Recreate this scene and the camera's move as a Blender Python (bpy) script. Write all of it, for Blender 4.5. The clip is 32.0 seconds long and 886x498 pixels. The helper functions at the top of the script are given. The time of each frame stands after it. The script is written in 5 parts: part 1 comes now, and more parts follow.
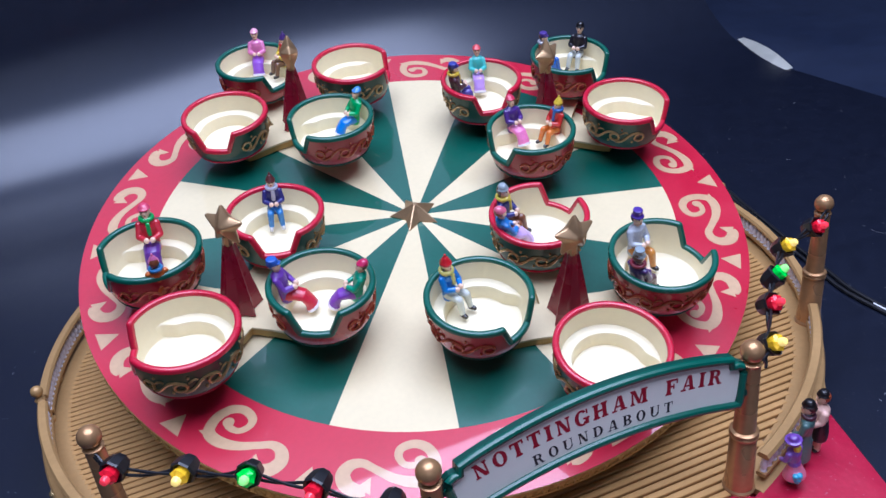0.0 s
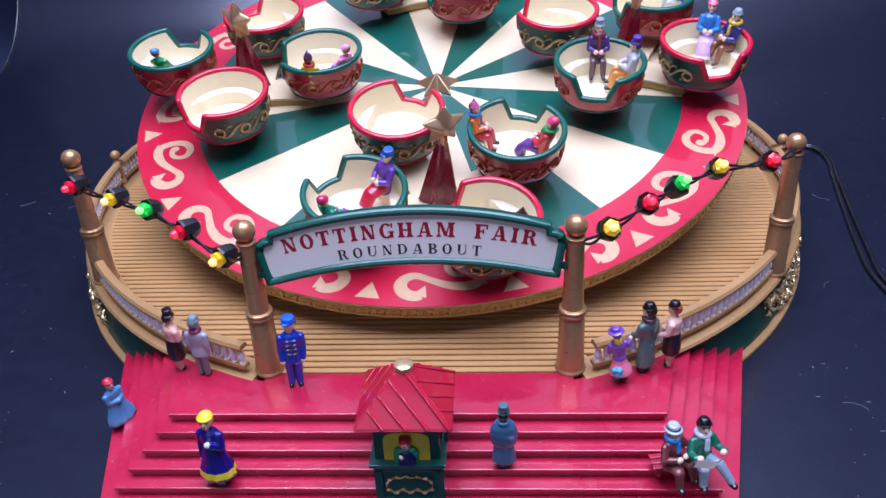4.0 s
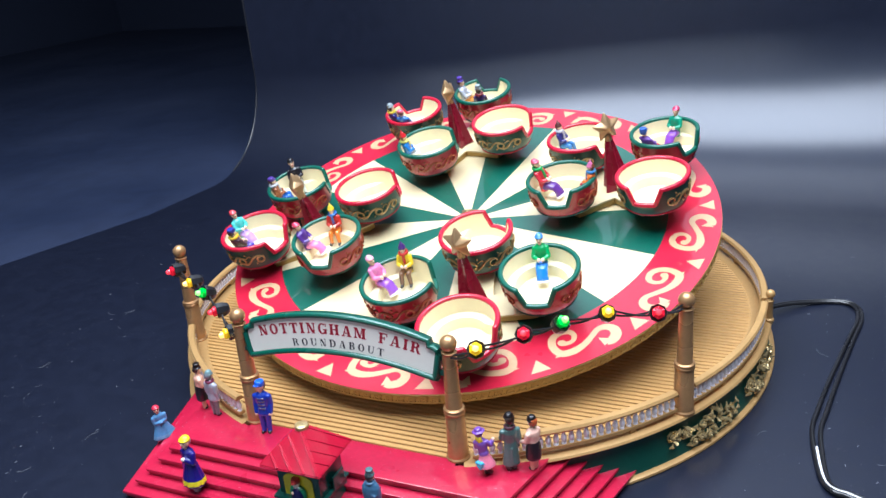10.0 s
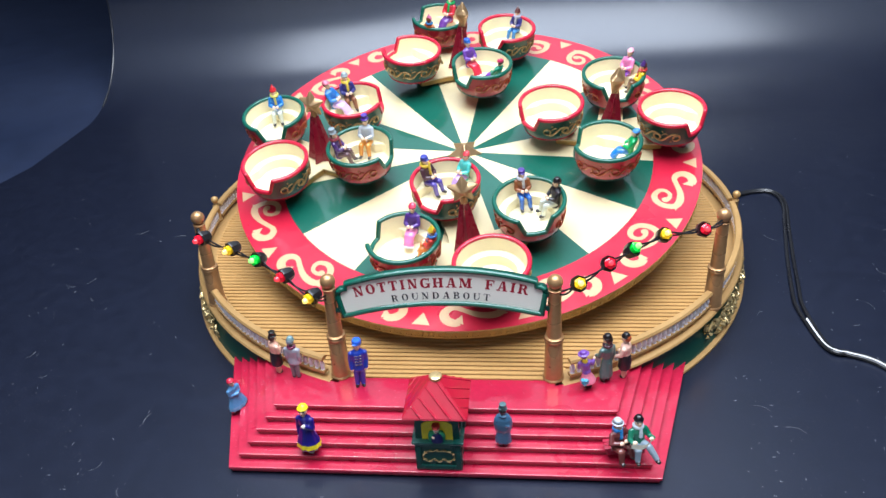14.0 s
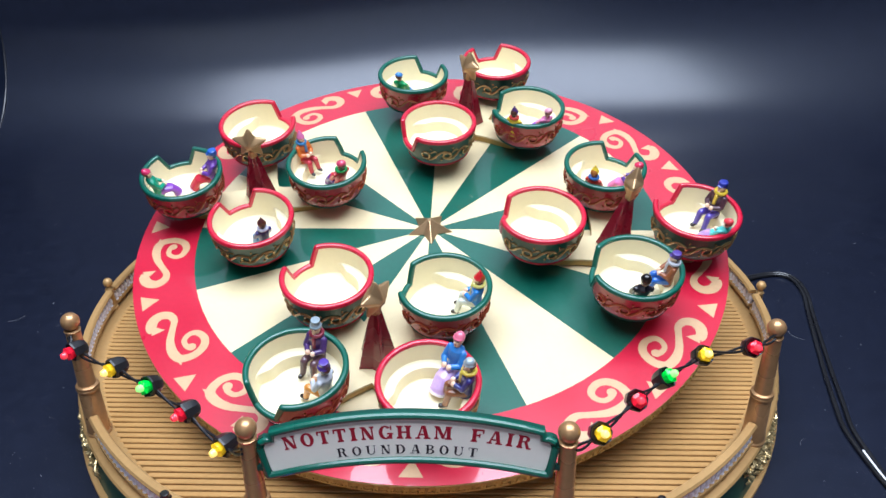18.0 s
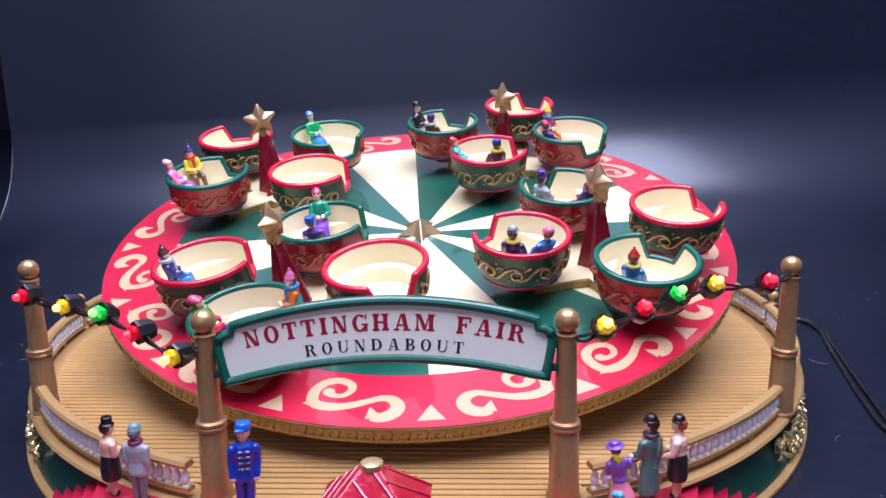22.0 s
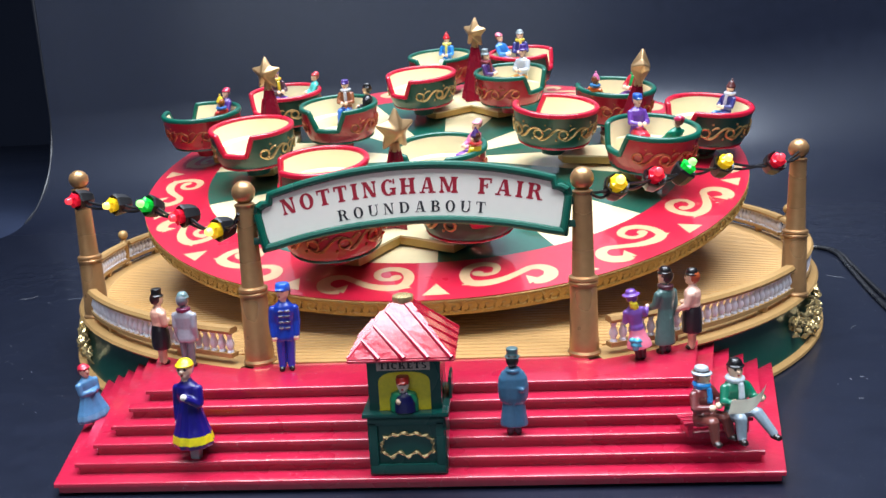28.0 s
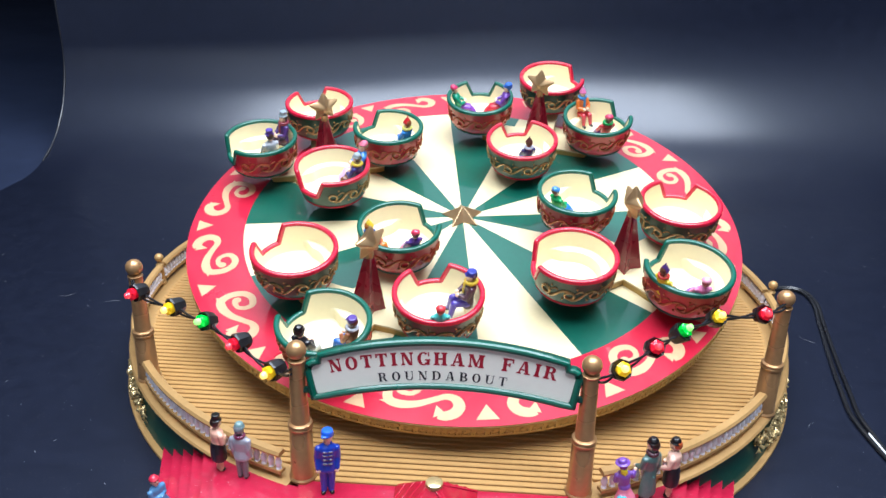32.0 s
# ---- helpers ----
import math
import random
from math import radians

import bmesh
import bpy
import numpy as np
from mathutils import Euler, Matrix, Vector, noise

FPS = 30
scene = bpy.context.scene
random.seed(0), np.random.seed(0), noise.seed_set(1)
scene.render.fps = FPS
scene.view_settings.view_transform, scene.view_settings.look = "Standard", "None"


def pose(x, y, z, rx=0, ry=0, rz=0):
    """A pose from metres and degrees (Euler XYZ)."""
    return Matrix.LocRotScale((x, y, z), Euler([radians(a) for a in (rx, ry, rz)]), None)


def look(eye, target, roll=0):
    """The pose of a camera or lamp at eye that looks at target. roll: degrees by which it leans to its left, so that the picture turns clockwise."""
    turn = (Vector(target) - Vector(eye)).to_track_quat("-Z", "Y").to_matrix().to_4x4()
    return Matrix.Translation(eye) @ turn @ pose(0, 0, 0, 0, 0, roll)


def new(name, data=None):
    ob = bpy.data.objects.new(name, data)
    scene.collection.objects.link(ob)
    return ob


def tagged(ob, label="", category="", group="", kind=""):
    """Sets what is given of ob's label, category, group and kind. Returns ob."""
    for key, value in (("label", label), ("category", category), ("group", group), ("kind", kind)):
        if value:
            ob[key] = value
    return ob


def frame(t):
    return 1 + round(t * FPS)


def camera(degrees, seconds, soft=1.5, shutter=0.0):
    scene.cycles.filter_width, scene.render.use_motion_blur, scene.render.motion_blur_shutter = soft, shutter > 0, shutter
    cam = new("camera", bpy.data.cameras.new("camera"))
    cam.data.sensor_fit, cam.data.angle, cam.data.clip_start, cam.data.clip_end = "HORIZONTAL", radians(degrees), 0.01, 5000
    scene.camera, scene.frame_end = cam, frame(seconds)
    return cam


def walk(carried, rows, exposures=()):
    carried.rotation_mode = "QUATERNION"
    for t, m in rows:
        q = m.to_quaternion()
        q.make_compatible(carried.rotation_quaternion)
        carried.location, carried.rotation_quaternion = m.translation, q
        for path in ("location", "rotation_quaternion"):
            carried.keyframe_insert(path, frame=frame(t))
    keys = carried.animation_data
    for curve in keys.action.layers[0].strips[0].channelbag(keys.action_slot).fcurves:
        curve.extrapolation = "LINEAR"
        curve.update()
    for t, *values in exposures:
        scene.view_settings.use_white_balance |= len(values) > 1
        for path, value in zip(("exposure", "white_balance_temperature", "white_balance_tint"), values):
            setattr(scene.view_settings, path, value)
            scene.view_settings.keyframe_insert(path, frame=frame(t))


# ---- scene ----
import mathutils.bvhtree

cam = camera(57.63, 32.0)
# seconds, eye in metres, yaw, pitch and roll in degrees
PATH = [
    (0, -0.10195, -0.33665, 0.24950, -18.821, -29.178, -6.710),
    (0.5, -0.10269, -0.33758, 0.24677, -19.191, -28.773, -6.754),
    (1, -0.10217, -0.33870, 0.24642, -19.113, -28.554, -6.823),
    (1.5, -0.10265, -0.33828, 0.24287, -19.071, -28.402, -6.621),
    (2, -0.10040, -0.34357, 0.23067, -17.965, -28.646, -5.359),
    (2.5, -0.07955, -0.35944, 0.22300, -14.296, -29.571, -3.689),
    (3, -0.04258, -0.37694, 0.21433, -8.220, -29.978, -2.865),
    (3.5, -0.01388, -0.39465, 0.21287, -1.631, -29.752, -3.004),
    (4, 0.02915, -0.41212, 0.21340, 4.113, -30.161, -2.945),
    (4.5, 0.06988, -0.42324, 0.22085, 9.241, -31.115, -3.132),
    (6.5, 0.16255, -0.44206, 0.24421, 21.047, -26.421, -2.886),
    (7, 0.17414, -0.44853, 0.24189, 22.010, -23.779, -3.734),
    (7.5, 0.17902, -0.45163, 0.24395, 22.634, -22.752, -4.152),
    (8, 0.18331, -0.45295, 0.24456, 23.229, -22.322, -4.487),
    (8.5, 0.18529, -0.45394, 0.24696, 23.750, -22.261, -4.727),
    (9, 0.18878, -0.45632, 0.25082, 24.105, -22.143, -4.948),
    (9.5, 0.19156, -0.45806, 0.25532, 24.475, -22.122, -5.140),
    (10, 0.19234, -0.45780, 0.25519, 24.813, -22.071, -5.262),
    (10.5, 0.19339, -0.45820, 0.25898, 25.150, -22.558, -5.547),
    (11, 0.19184, -0.46260, 0.26254, 24.985, -22.823, -5.913),
    (11.5, 0.17933, -0.47045, 0.26364, 23.007, -24.104, -6.713),
    (12, 0.15168, -0.48245, 0.26214, 18.727, -26.271, -6.888),
    (12.5, 0.12102, -0.49388, 0.27134, 13.872, -28.668, -5.549),
    (13, 0.10053, -0.49989, 0.28734, 10.506, -30.320, -4.421),
    (13.5, 0.07027, -0.50439, 0.29491, 8.646, -30.719, -4.157),
    (15.5, 0.00791, -0.48907, 0.33259, 3.312, -33.404, -1.507),
    (16, 0.00262, -0.45545, 0.32620, 2.718, -33.383, -0.917),
    (16.5, -0.00159, -0.42450, 0.30834, 2.435, -31.830, -0.509),
    (17, 0.00525, -0.40873, 0.29149, 2.270, -30.481, -0.534),
    (17.5, 0.01464, -0.39630, 0.28211, 2.040, -29.394, -0.501),
    (18, 0.02080, -0.38976, 0.27355, 1.874, -28.531, -0.584),
    (18.5, 0.01937, -0.38852, 0.25362, 2.024, -27.053, -1.073),
    (19, 0.01694, -0.38831, 0.23511, 2.099, -24.044, -1.666),
    (19.5, 0.02189, -0.39245, 0.21457, 2.262, -21.488, -1.523),
    (20, 0.02363, -0.39393, 0.20367, 2.369, -19.294, -1.313),
    (20.5, 0.02476, -0.40120, 0.18465, 2.663, -16.685, -1.333),
    (21, 0.02610, -0.40469, 0.17415, 2.689, -14.695, -1.243),
    (21.5, 0.02651, -0.40779, 0.16508, 2.490, -13.558, -1.004),
    (22, 0.02788, -0.41096, 0.16016, 2.104, -13.120, -0.821),
    (22.5, 0.02790, -0.41450, 0.15380, 1.748, -12.289, -0.576),
    (23, 0.02907, -0.41908, 0.14732, 1.673, -11.575, -0.722),
    (23.5, 0.02984, -0.42316, 0.14320, 1.751, -10.986, -0.951),
    (24, 0.02970, -0.42662, 0.13671, 1.807, -10.444, -0.920),
    (24.5, 0.03045, -0.42913, 0.13137, 2.040, -10.246, -1.015),
    (25, 0.03182, -0.43281, 0.12555, 2.413, -10.137, -1.158),
    (25.5, 0.03207, -0.43463, 0.12163, 2.691, -9.978, -1.225),
    (26, 0.03177, -0.43506, 0.11614, 2.658, -10.332, -1.414),
    (26.5, 0.02882, -0.44002, 0.11547, 2.998, -10.427, -2.147),
    (28.5, 0.02830, -0.43880, 0.11419, 4.051, -12.219, -2.828),
    (29, 0.02665, -0.43643, 0.11362, 3.875, -12.664, -2.427),
    (29.5, 0.02497, -0.43459, 0.11882, 3.740, -13.900, -2.047),
    (30, 0.01989, -0.43755, 0.12949, 3.816, -14.761, -1.642),
    (30.5, 0.01749, -0.44107, 0.15004, 3.847, -15.947, -1.029),
    (31, 0.01559, -0.44271, 0.17825, 3.705, -17.458, -0.503),
    (31.5, 0.01662, -0.44155, 0.20987, 3.420, -20.015, 0.354),
    (32, 0.01327, -0.43895, 0.24370, 3.031, -23.496, 1.385),
]
walk(cam, [(t, pose(x, y, z, 90 + pitch, 0, yaw) @ pose(0, 0, 0, 0, 0, roll)) for t, x, y, z, yaw, pitch, roll in PATH],
     [(0, -0.75, 5150, 22), (2, -0.7, 5150, 22), (4, -0.38, 5250, 33), (6.5, 0.0, 5600, 10), (9, 0.15, 5700, 9), (13, 0.1, 5950, 8), (16, -0.16, 5900, 9), (18, -0.28, 5750, 10), (20, -0.14, 5600, 25), (22, -0.08, 5570, 27), (23.5, 0.17, 5680, 13), (26, 0.32, 5950, 8), (29, 0.33, 6080, 7), (32, 0.10, 5880, 8)])

# ---- light ----
world = bpy.data.worlds.new("world")
world.use_nodes = True
world.node_tree.nodes["Background"].inputs[0].default_value = (0.55, 0.65, 1.0, 1)
world.node_tree.nodes["Background"].inputs[1].default_value = 0.02
scene.world = world


def area_lamp(name, eye, target, sx, sy, watts, colour):
    data = bpy.data.lights.new(name, "AREA")
    data.shape, data.size, data.size_y, data.energy, data.color = "RECTANGLE", sx, sy, watts, colour
    ob = new(name, data)
    ob.matrix_world = look(eye, target)
    return ob


area_lamp("overhead_light", (0.06, -0.22, 1.15), (0.06, -0.20, 0), 1.2, 0.9, 41, (0.92, 0.95, 1.0))
# unseen fill lamp added behind the camera to brighten front-facing surfaces
area_lamp("window_light", (-0.35, -1.75, 0.95), (0, 0, 0.05), 1.4, 1.0, 4.4, (0.93, 0.96, 1.0))


# ---- materials ----
def mat(name, colour, rough=0.4, metal=0.0, worn=0.08, vary=0.12, grain=400.0, bump=0.05, coat=0.0, emit=0.0, spots=0.0, random=0.0, shine=0.12, spec=0.5, sheen_tint=None):
    m = bpy.data.materials.new(name)
    m.use_nodes = True
    nt = m.node_tree
    b = nt.nodes["Principled BSDF"]
    b.inputs["Roughness"].default_value, b.inputs["Metallic"].default_value = rough, metal
    b.inputs["Coat Weight"].default_value = coat
    b.inputs["Specular IOR Level"].default_value = spec
    b.inputs["Coat Roughness"].default_value = shine
    if sheen_tint:
        b.inputs["Specular Tint"].default_value = (*sheen_tint, 1)
    tc = nt.nodes.new("ShaderNodeTexCoord")
    fine = nt.nodes.new("ShaderNodeTexNoise")
    fine.inputs["Scale"].default_value, fine.inputs["Detail"].default_value = grain, 5
    wide = nt.nodes.new("ShaderNodeTexNoise")
    wide.inputs["Scale"].default_value, wide.inputs["Detail"].default_value = grain / 12, 3
    for n in (fine, wide):
        nt.links.new(tc.outputs["Object"], n.inputs["Vector"])
    add = nt.nodes.new("ShaderNodeMath")
    add.operation = "ADD"
    nt.links.new(fine.outputs["Fac"], add.inputs[0])
    nt.links.new(wide.outputs["Fac"], add.inputs[1])
    ramp = nt.nodes.new("ShaderNodeMapRange")
    ramp.inputs["From Min"].default_value, ramp.inputs["From Max"].default_value = 0.6, 1.4
    ramp.inputs["To Min"].default_value, ramp.inputs["To Max"].default_value = 1 - vary, 1 + vary
    nt.links.new(add.outputs[0], ramp.inputs["Value"])
    last = ramp.outputs[0]
    if random:
        info = nt.nodes.new("ShaderNodeObjectInfo")
        rr = nt.nodes.new("ShaderNodeMapRange")
        rr.inputs["To Min"].default_value, rr.inputs["To Max"].default_value = 1 - random, 1 + random
        nt.links.new(info.outputs["Random"], rr.inputs["Value"])
        mul = nt.nodes.new("ShaderNodeMath")
        mul.operation = "MULTIPLY"
        nt.links.new(last, mul.inputs[0])
        nt.links.new(rr.outputs[0], mul.inputs[1])
        last = mul.outputs[0]
    mix = nt.nodes.new("ShaderNodeVectorMath")
    mix.operation = "SCALE"
    mix.inputs[0].default_value = colour
    nt.links.new(last, mix.inputs["Scale"])
    col = mix.outputs[0]
    if spots:
        dots = nt.nodes.new("ShaderNodeTexNoise")
        dots.inputs["Scale"].default_value, dots.inputs["Detail"].default_value = grain * 2, 2
        nt.links.new(tc.outputs["Object"], dots.inputs["Vector"])
        cut = nt.nodes.new("ShaderNodeMapRange")
        cut.inputs["From Min"].default_value, cut.inputs["From Max"].default_value = 0.70, 0.76
        cut.inputs["To Max"].default_value = spots
        nt.links.new(dots.outputs["Fac"], cut.inputs["Value"])
        blend = nt.nodes.new("ShaderNodeMix")
        blend.data_type = "RGBA"
        nt.links.new(cut.outputs[0], blend.inputs["Factor"])
        nt.links.new(col, blend.inputs["A"])
        blend.inputs["B"].default_value = (0.5, 0.5, 0.52, 1)
        col = blend.outputs["Result"]
    nt.links.new(col, b.inputs["Base Color"])
    rr2 = nt.nodes.new("ShaderNodeMapRange")
    rr2.inputs["From Min"].default_value, rr2.inputs["From Max"].default_value = 0.3, 0.7
    rr2.inputs["To Min"].default_value, rr2.inputs["To Max"].default_value = max(rough - worn, 0.02), min(rough + worn, 1)
    nt.links.new(wide.outputs["Fac"], rr2.inputs["Value"])
    nt.links.new(rr2.outputs[0], b.inputs["Roughness"])
    if bump:
        bp = nt.nodes.new("ShaderNodeBump")
        bp.inputs["Strength"].default_value, bp.inputs["Distance"].default_value = bump, 0.0006
        nt.links.new(fine.outputs["Fac"], bp.inputs["Height"])
        nt.links.new(bp.outputs[0], b.inputs["Normal"])
    if emit:
        b.inputs["Emission Color"].default_value, b.inputs["Emission Strength"].default_value = (*colour, 1), emit
    return m


RED = mat("red_paint", (0.53, 0.010, 0.038), 0.30, coat=0.4, vary=0.07)
CUP_RED = mat("red_cup_paint", (0.40, 0.010, 0.028), 0.30, coat=0.4, vary=0.10)
TABLE_RED = mat("glossy_red_rim_paint", (0.53, 0.010, 0.038), 0.34, coat=1.0, vary=0.07, bump=0.02, shine=0.03)
TABLE_GREEN = mat("glossy_green_wedge_paint", (0.006, 0.10, 0.065), 0.36, coat=1.0, vary=0.10, bump=0.02, shine=0.03)
TABLE_CREAM = mat("glossy_cream_wedge_paint", (0.76, 0.635, 0.37), 0.40, coat=1.0, vary=0.04, bump=0.02, shine=0.03)
STEP_RED = mat("red_step_paint", (0.43, 0.009, 0.042), 0.30, coat=1.0, shine=0.10, vary=0.14, spots=0.30, bump=0.20)
ROOF_RED = mat("red_roof_paint", (0.44, 0.008, 0.032), 0.22, coat=0.9, vary=0.08, grain=330, bump=0.6, shine=0.06)
BOOTH_GREEN = mat("glossy_teal_booth_paint", (0.004, 0.060, 0.048), 0.32, coat=0.5, vary=0.10)
BAND_GOLD = mat("ochre_gold_band", (0.56, 0.36, 0.11), 0.38, metal=0.25, vary=0.12, bump=0.08)
GREEN = mat("green_paint", (0.006, 0.10, 0.065), 0.32, coat=0.25, vary=0.10)
DARK_GREEN = mat("dark_green_paint", (0.006, 0.06, 0.042), 0.38, coat=0.2, vary=0.12)
CREAM = mat("cream_paint", (0.76, 0.635, 0.37), 0.36, coat=0.2, vary=0.04)
CUP_CREAM = mat("cream_cup_lining", (0.85, 0.76, 0.51), 0.5, vary=0.03)
SCROLL = mat("pale_gold_scroll_paint", (0.60, 0.38, 0.205), 0.42, vary=0.10, coat=0.9, shine=0.04, bump=0.02)
GOLD = mat("satin_gold_plastic", (0.47, 0.28, 0.105), 0.42, metal=0.25, vary=0.10, bump=0.08)
POST_GOLD = mat("gold_post_paint", (0.48, 0.27, 0.12), 0.30, metal=0.55, vary=0.12)
DECK_GOLD = mat("tan_gold_deck", (0.50, 0.28, 0.09), 0.50, metal=0.1, vary=0.08, random=0.05)
DECK_BASE = mat("brown_deck_groove", (0.16, 0.08, 0.03), 0.6, vary=0.1)
CUP_GOLD = mat("gilded_cup_relief", (0.55, 0.36, 0.15), 0.28, metal=0.65, vary=0.35, grain=260)
RED_GILT = mat("gilded_red_relief", (0.44, 0.11, 0.05), 0.26, metal=0.45, vary=0.5, grain=300)
BRIGHT_GOLD = mat("bright_gold_relief", (0.66, 0.50, 0.24), 0.25, metal=0.7, vary=0.15)
CENTRE_GOLD = mat("pale_gold_centre_star", (0.44, 0.29, 0.15), 0.34, metal=0.6, vary=0.12)
ARM_GOLD = mat("ochre_gold_arm_side", (0.50, 0.32, 0.085), 0.40, metal=0.15, vary=0.10)
STAR_GOLD = mat("gold_star_paint", (0.47, 0.30, 0.15), 0.34, metal=0.6, vary=0.12)
MAROON = mat("maroon_plastic", (0.23, 0.006, 0.022), 0.28, coat=0.3, vary=0.06)
WHITE = mat("white_sign_paint", (0.82, 0.80, 0.71), 0.4, vary=0.02)
RAIL_WHITE = mat("white_rail_spindle", (0.80, 0.77, 0.84), 0.3, vary=0.06)
BLACK = mat("black_plastic", (0.012, 0.012, 0.014), 0.32, vary=0.2)
INK_RED = mat("red_lettering", (0.33, 0.005, 0.022), 0.5, vary=0.03)
INK_BLACK = mat("black_lettering", (0.015, 0.015, 0.018), 0.5, vary=0.03)
CLOTH = mat("black_backdrop_paper", (0.0055, 0.0073, 0.0175), 0.48, vary=0.22, grain=1300, bump=0.03, worn=0.02, spots=0.22, coat=1.0, shine=0.24, spec=0.32, sheen_tint=(0.68, 0.78, 1.0))
SHEET_EDGE = mat("black_sheet_edge", (0.012, 0.013, 0.018), 0.34, vary=0.2, grain=200, bump=0.3)
FLOOR = mat("dark_floor", (0.009, 0.016, 0.043), 0.6, vary=0.2, grain=60)
WALL = mat("dark_room_wall", (0.012, 0.019, 0.046), 0.8, vary=0.05, grain=20)
DUST = mat("grey_dust", (0.22, 0.23, 0.26), 0.8, vary=0.3)
WIRE_WHITE = mat("white_wire", (0.75, 0.75, 0.78), 0.35, vary=0.04)
GLOW = {"red": mat("red_bulb", (0.75, 0.01, 0.03), 0.12, emit=0.2, vary=0.02, bump=0),
        "yellow": mat("yellow_bulb", (0.85, 0.50, 0.01), 0.12, emit=0.3, vary=0.02, bump=0),
        "green": mat("green_bulb", (0.03, 0.70, 0.05), 0.12, emit=0.25, vary=0.02, bump=0)}
TIP = {"red": mat("red_bulb_core", (1.0, 0.05, 0.07), 0.12, emit=0.7, vary=0.02, bump=0),
       "yellow": mat("yellow_bulb_core", (1.0, 0.72, 0.16), 0.12, emit=1.2, vary=0.02, bump=0),
       "green": mat("green_bulb_core", (0.35, 0.95, 0.20), 0.12, emit=1.0, vary=0.02, bump=0)}
PAINTS = {}


def paint(r, g, b):
    key = (r, g, b)
    if key not in PAINTS:
        PAINTS[key] = mat("figurine_paint", key, 0.36, vary=0.14, grain=900, bump=0.08, coat=0.55, shine=0.10)
    return PAINTS[key]


# ---- mesh helpers: millimetres in, metres out ----
def mm(x, y, z, rx=0, ry=0, rz=0):
    return pose(x / 1000, y / 1000, z / 1000, rx, ry, rz)


def mesh_of(name, bm, materials, smooth=True, angle=35):
    bmesh.ops.scale(bm, vec=(0.001,) * 3, verts=bm.verts)
    bmesh.ops.recalc_face_normals(bm, faces=bm.faces)
    me = bpy.data.meshes.new(name)
    bm.to_mesh(me)
    bm.free()
    for m in materials if isinstance(materials, (list, tuple)) else (materials,):
        me.materials.append(m)
    if smooth:
        for p in me.polygons:
            p.use_smooth = True
        me.set_sharp_from_angle(angle=radians(angle))
    return me


def part(name, bm, material, parent=None, label="", at=None, smooth=True, angle=35):
    me = bm if isinstance(bm, bpy.types.Mesh) else mesh_of(name, bm, material, smooth, angle)
    ob = new(name, me)
    if parent:
        ob.parent = parent
    if at is not None:
        ob.matrix_basis = at
    return tagged(ob, label) if label else ob


def thing(name, label, category, group="", kind="", at=None):
    ob = tagged(new(name), label, category, group, kind)
    ob.empty_display_size = 0.01
    if at is not None:
        ob.matrix_basis = at
    return ob


def box(bm, cx, cy, cz, sx, sy, sz, bevel=0.0, mi=0, m=None):
    r = bmesh.ops.create_cube(bm, size=1, matrix=(m or Matrix()) @ Matrix.Translation((cx, cy, cz)) @ Matrix.Diagonal((sx, sy, sz, 1)))
    faces = {f for v in r["verts"] for f in v.link_faces}
    for f in faces:
        f.material_index = mi
    if bevel:
        edges = list({e for f in faces for e in f.edges})
        out = bmesh.ops.bevel(bm, geom=edges, offset=bevel, segments=2, affect="EDGES", profile=0.6)
        faces = {f for f in faces if f.is_valid} | set(out["faces"])
    for f in faces:
        f.material_index = mi
    return bm


def lathe(bm, profile, seg=32, centre=(0, 0, 0), mi=0, sx=1.0, sy=1.0, m=None, a0=0.0):
    m = m or Matrix()
    rings = []
    for r, z in profile:
        if r < 1e-6:
            rings.append([bm.verts.new(m @ Vector((centre[0], centre[1], centre[2] + z)))])
        else:
            rings.append([bm.verts.new(m @ Vector((centre[0] + r * sx * math.cos(a0 + 2 * math.pi * k / seg), centre[1] + r * sy * math.sin(a0 + 2 * math.pi * k / seg), centre[2] + z))) for k in range(seg)])
    for a, b in zip(rings, rings[1:]):
        for k in range(seg):
            j = (k + 1) % seg
            quad = [a[k % len(a)], a[j % len(a)], b[j % len(b)], b[k % len(b)]]
            quad = list(dict.fromkeys(quad))
            if len(quad) > 2:
                bm.faces.new(quad).material_index = mi
    for ring in (rings[0], rings[-1]):
        if len(ring) > 2:
            bm.faces.new(ring).material_index = mi
    return bm


def ball(bm, c, r, mi=0, seg=14, sz=1.0, m=None):
    n = max(seg // 2, 4)
    return lathe(bm, [(r * math.sin(math.pi * k / n), -r * sz * math.cos(math.pi * k / n)) for k in range(n + 1)], seg, c, mi, m=m)


def tube(bm, pts, r, seg=8, closed=False, mi=0, flat=1.0):
    pts = [Vector(p) for p in pts]
    n = len(pts)
    rings = []
    up = Vector((0, 0, 1))
    for k, p in enumerate(pts):
        a = pts[(k - 1) % n] if closed or k else p
        b = pts[(k + 1) % n] if closed or k < n - 1 else p
        d = (b - a).normalized()
        side = d.cross(up)
        if side.length < 1e-3:
            side = d.cross(Vector((0, 1, 0)))
        side.normalize()
        top = side.cross(d)
        rr = r[k] if isinstance(r, (list, tuple)) else r
        rings.append([bm.verts.new(p + rr * (math.cos(2 * math.pi * j / seg) * side + flat * math.sin(2 * math.pi * j / seg) * top)) for j in range(seg)])
    for k in range(n if closed else n - 1):
        a, b = rings[k], rings[(k + 1) % n]
        for j in range(seg):
            bm.faces.new([a[j], a[(j + 1) % seg], b[(j + 1) % seg], b[j]]).material_index = mi
    if not closed:
        bm.faces.new(rings[0]).material_index = mi
        bm.faces.new(rings[-1]).material_index = mi
    return bm


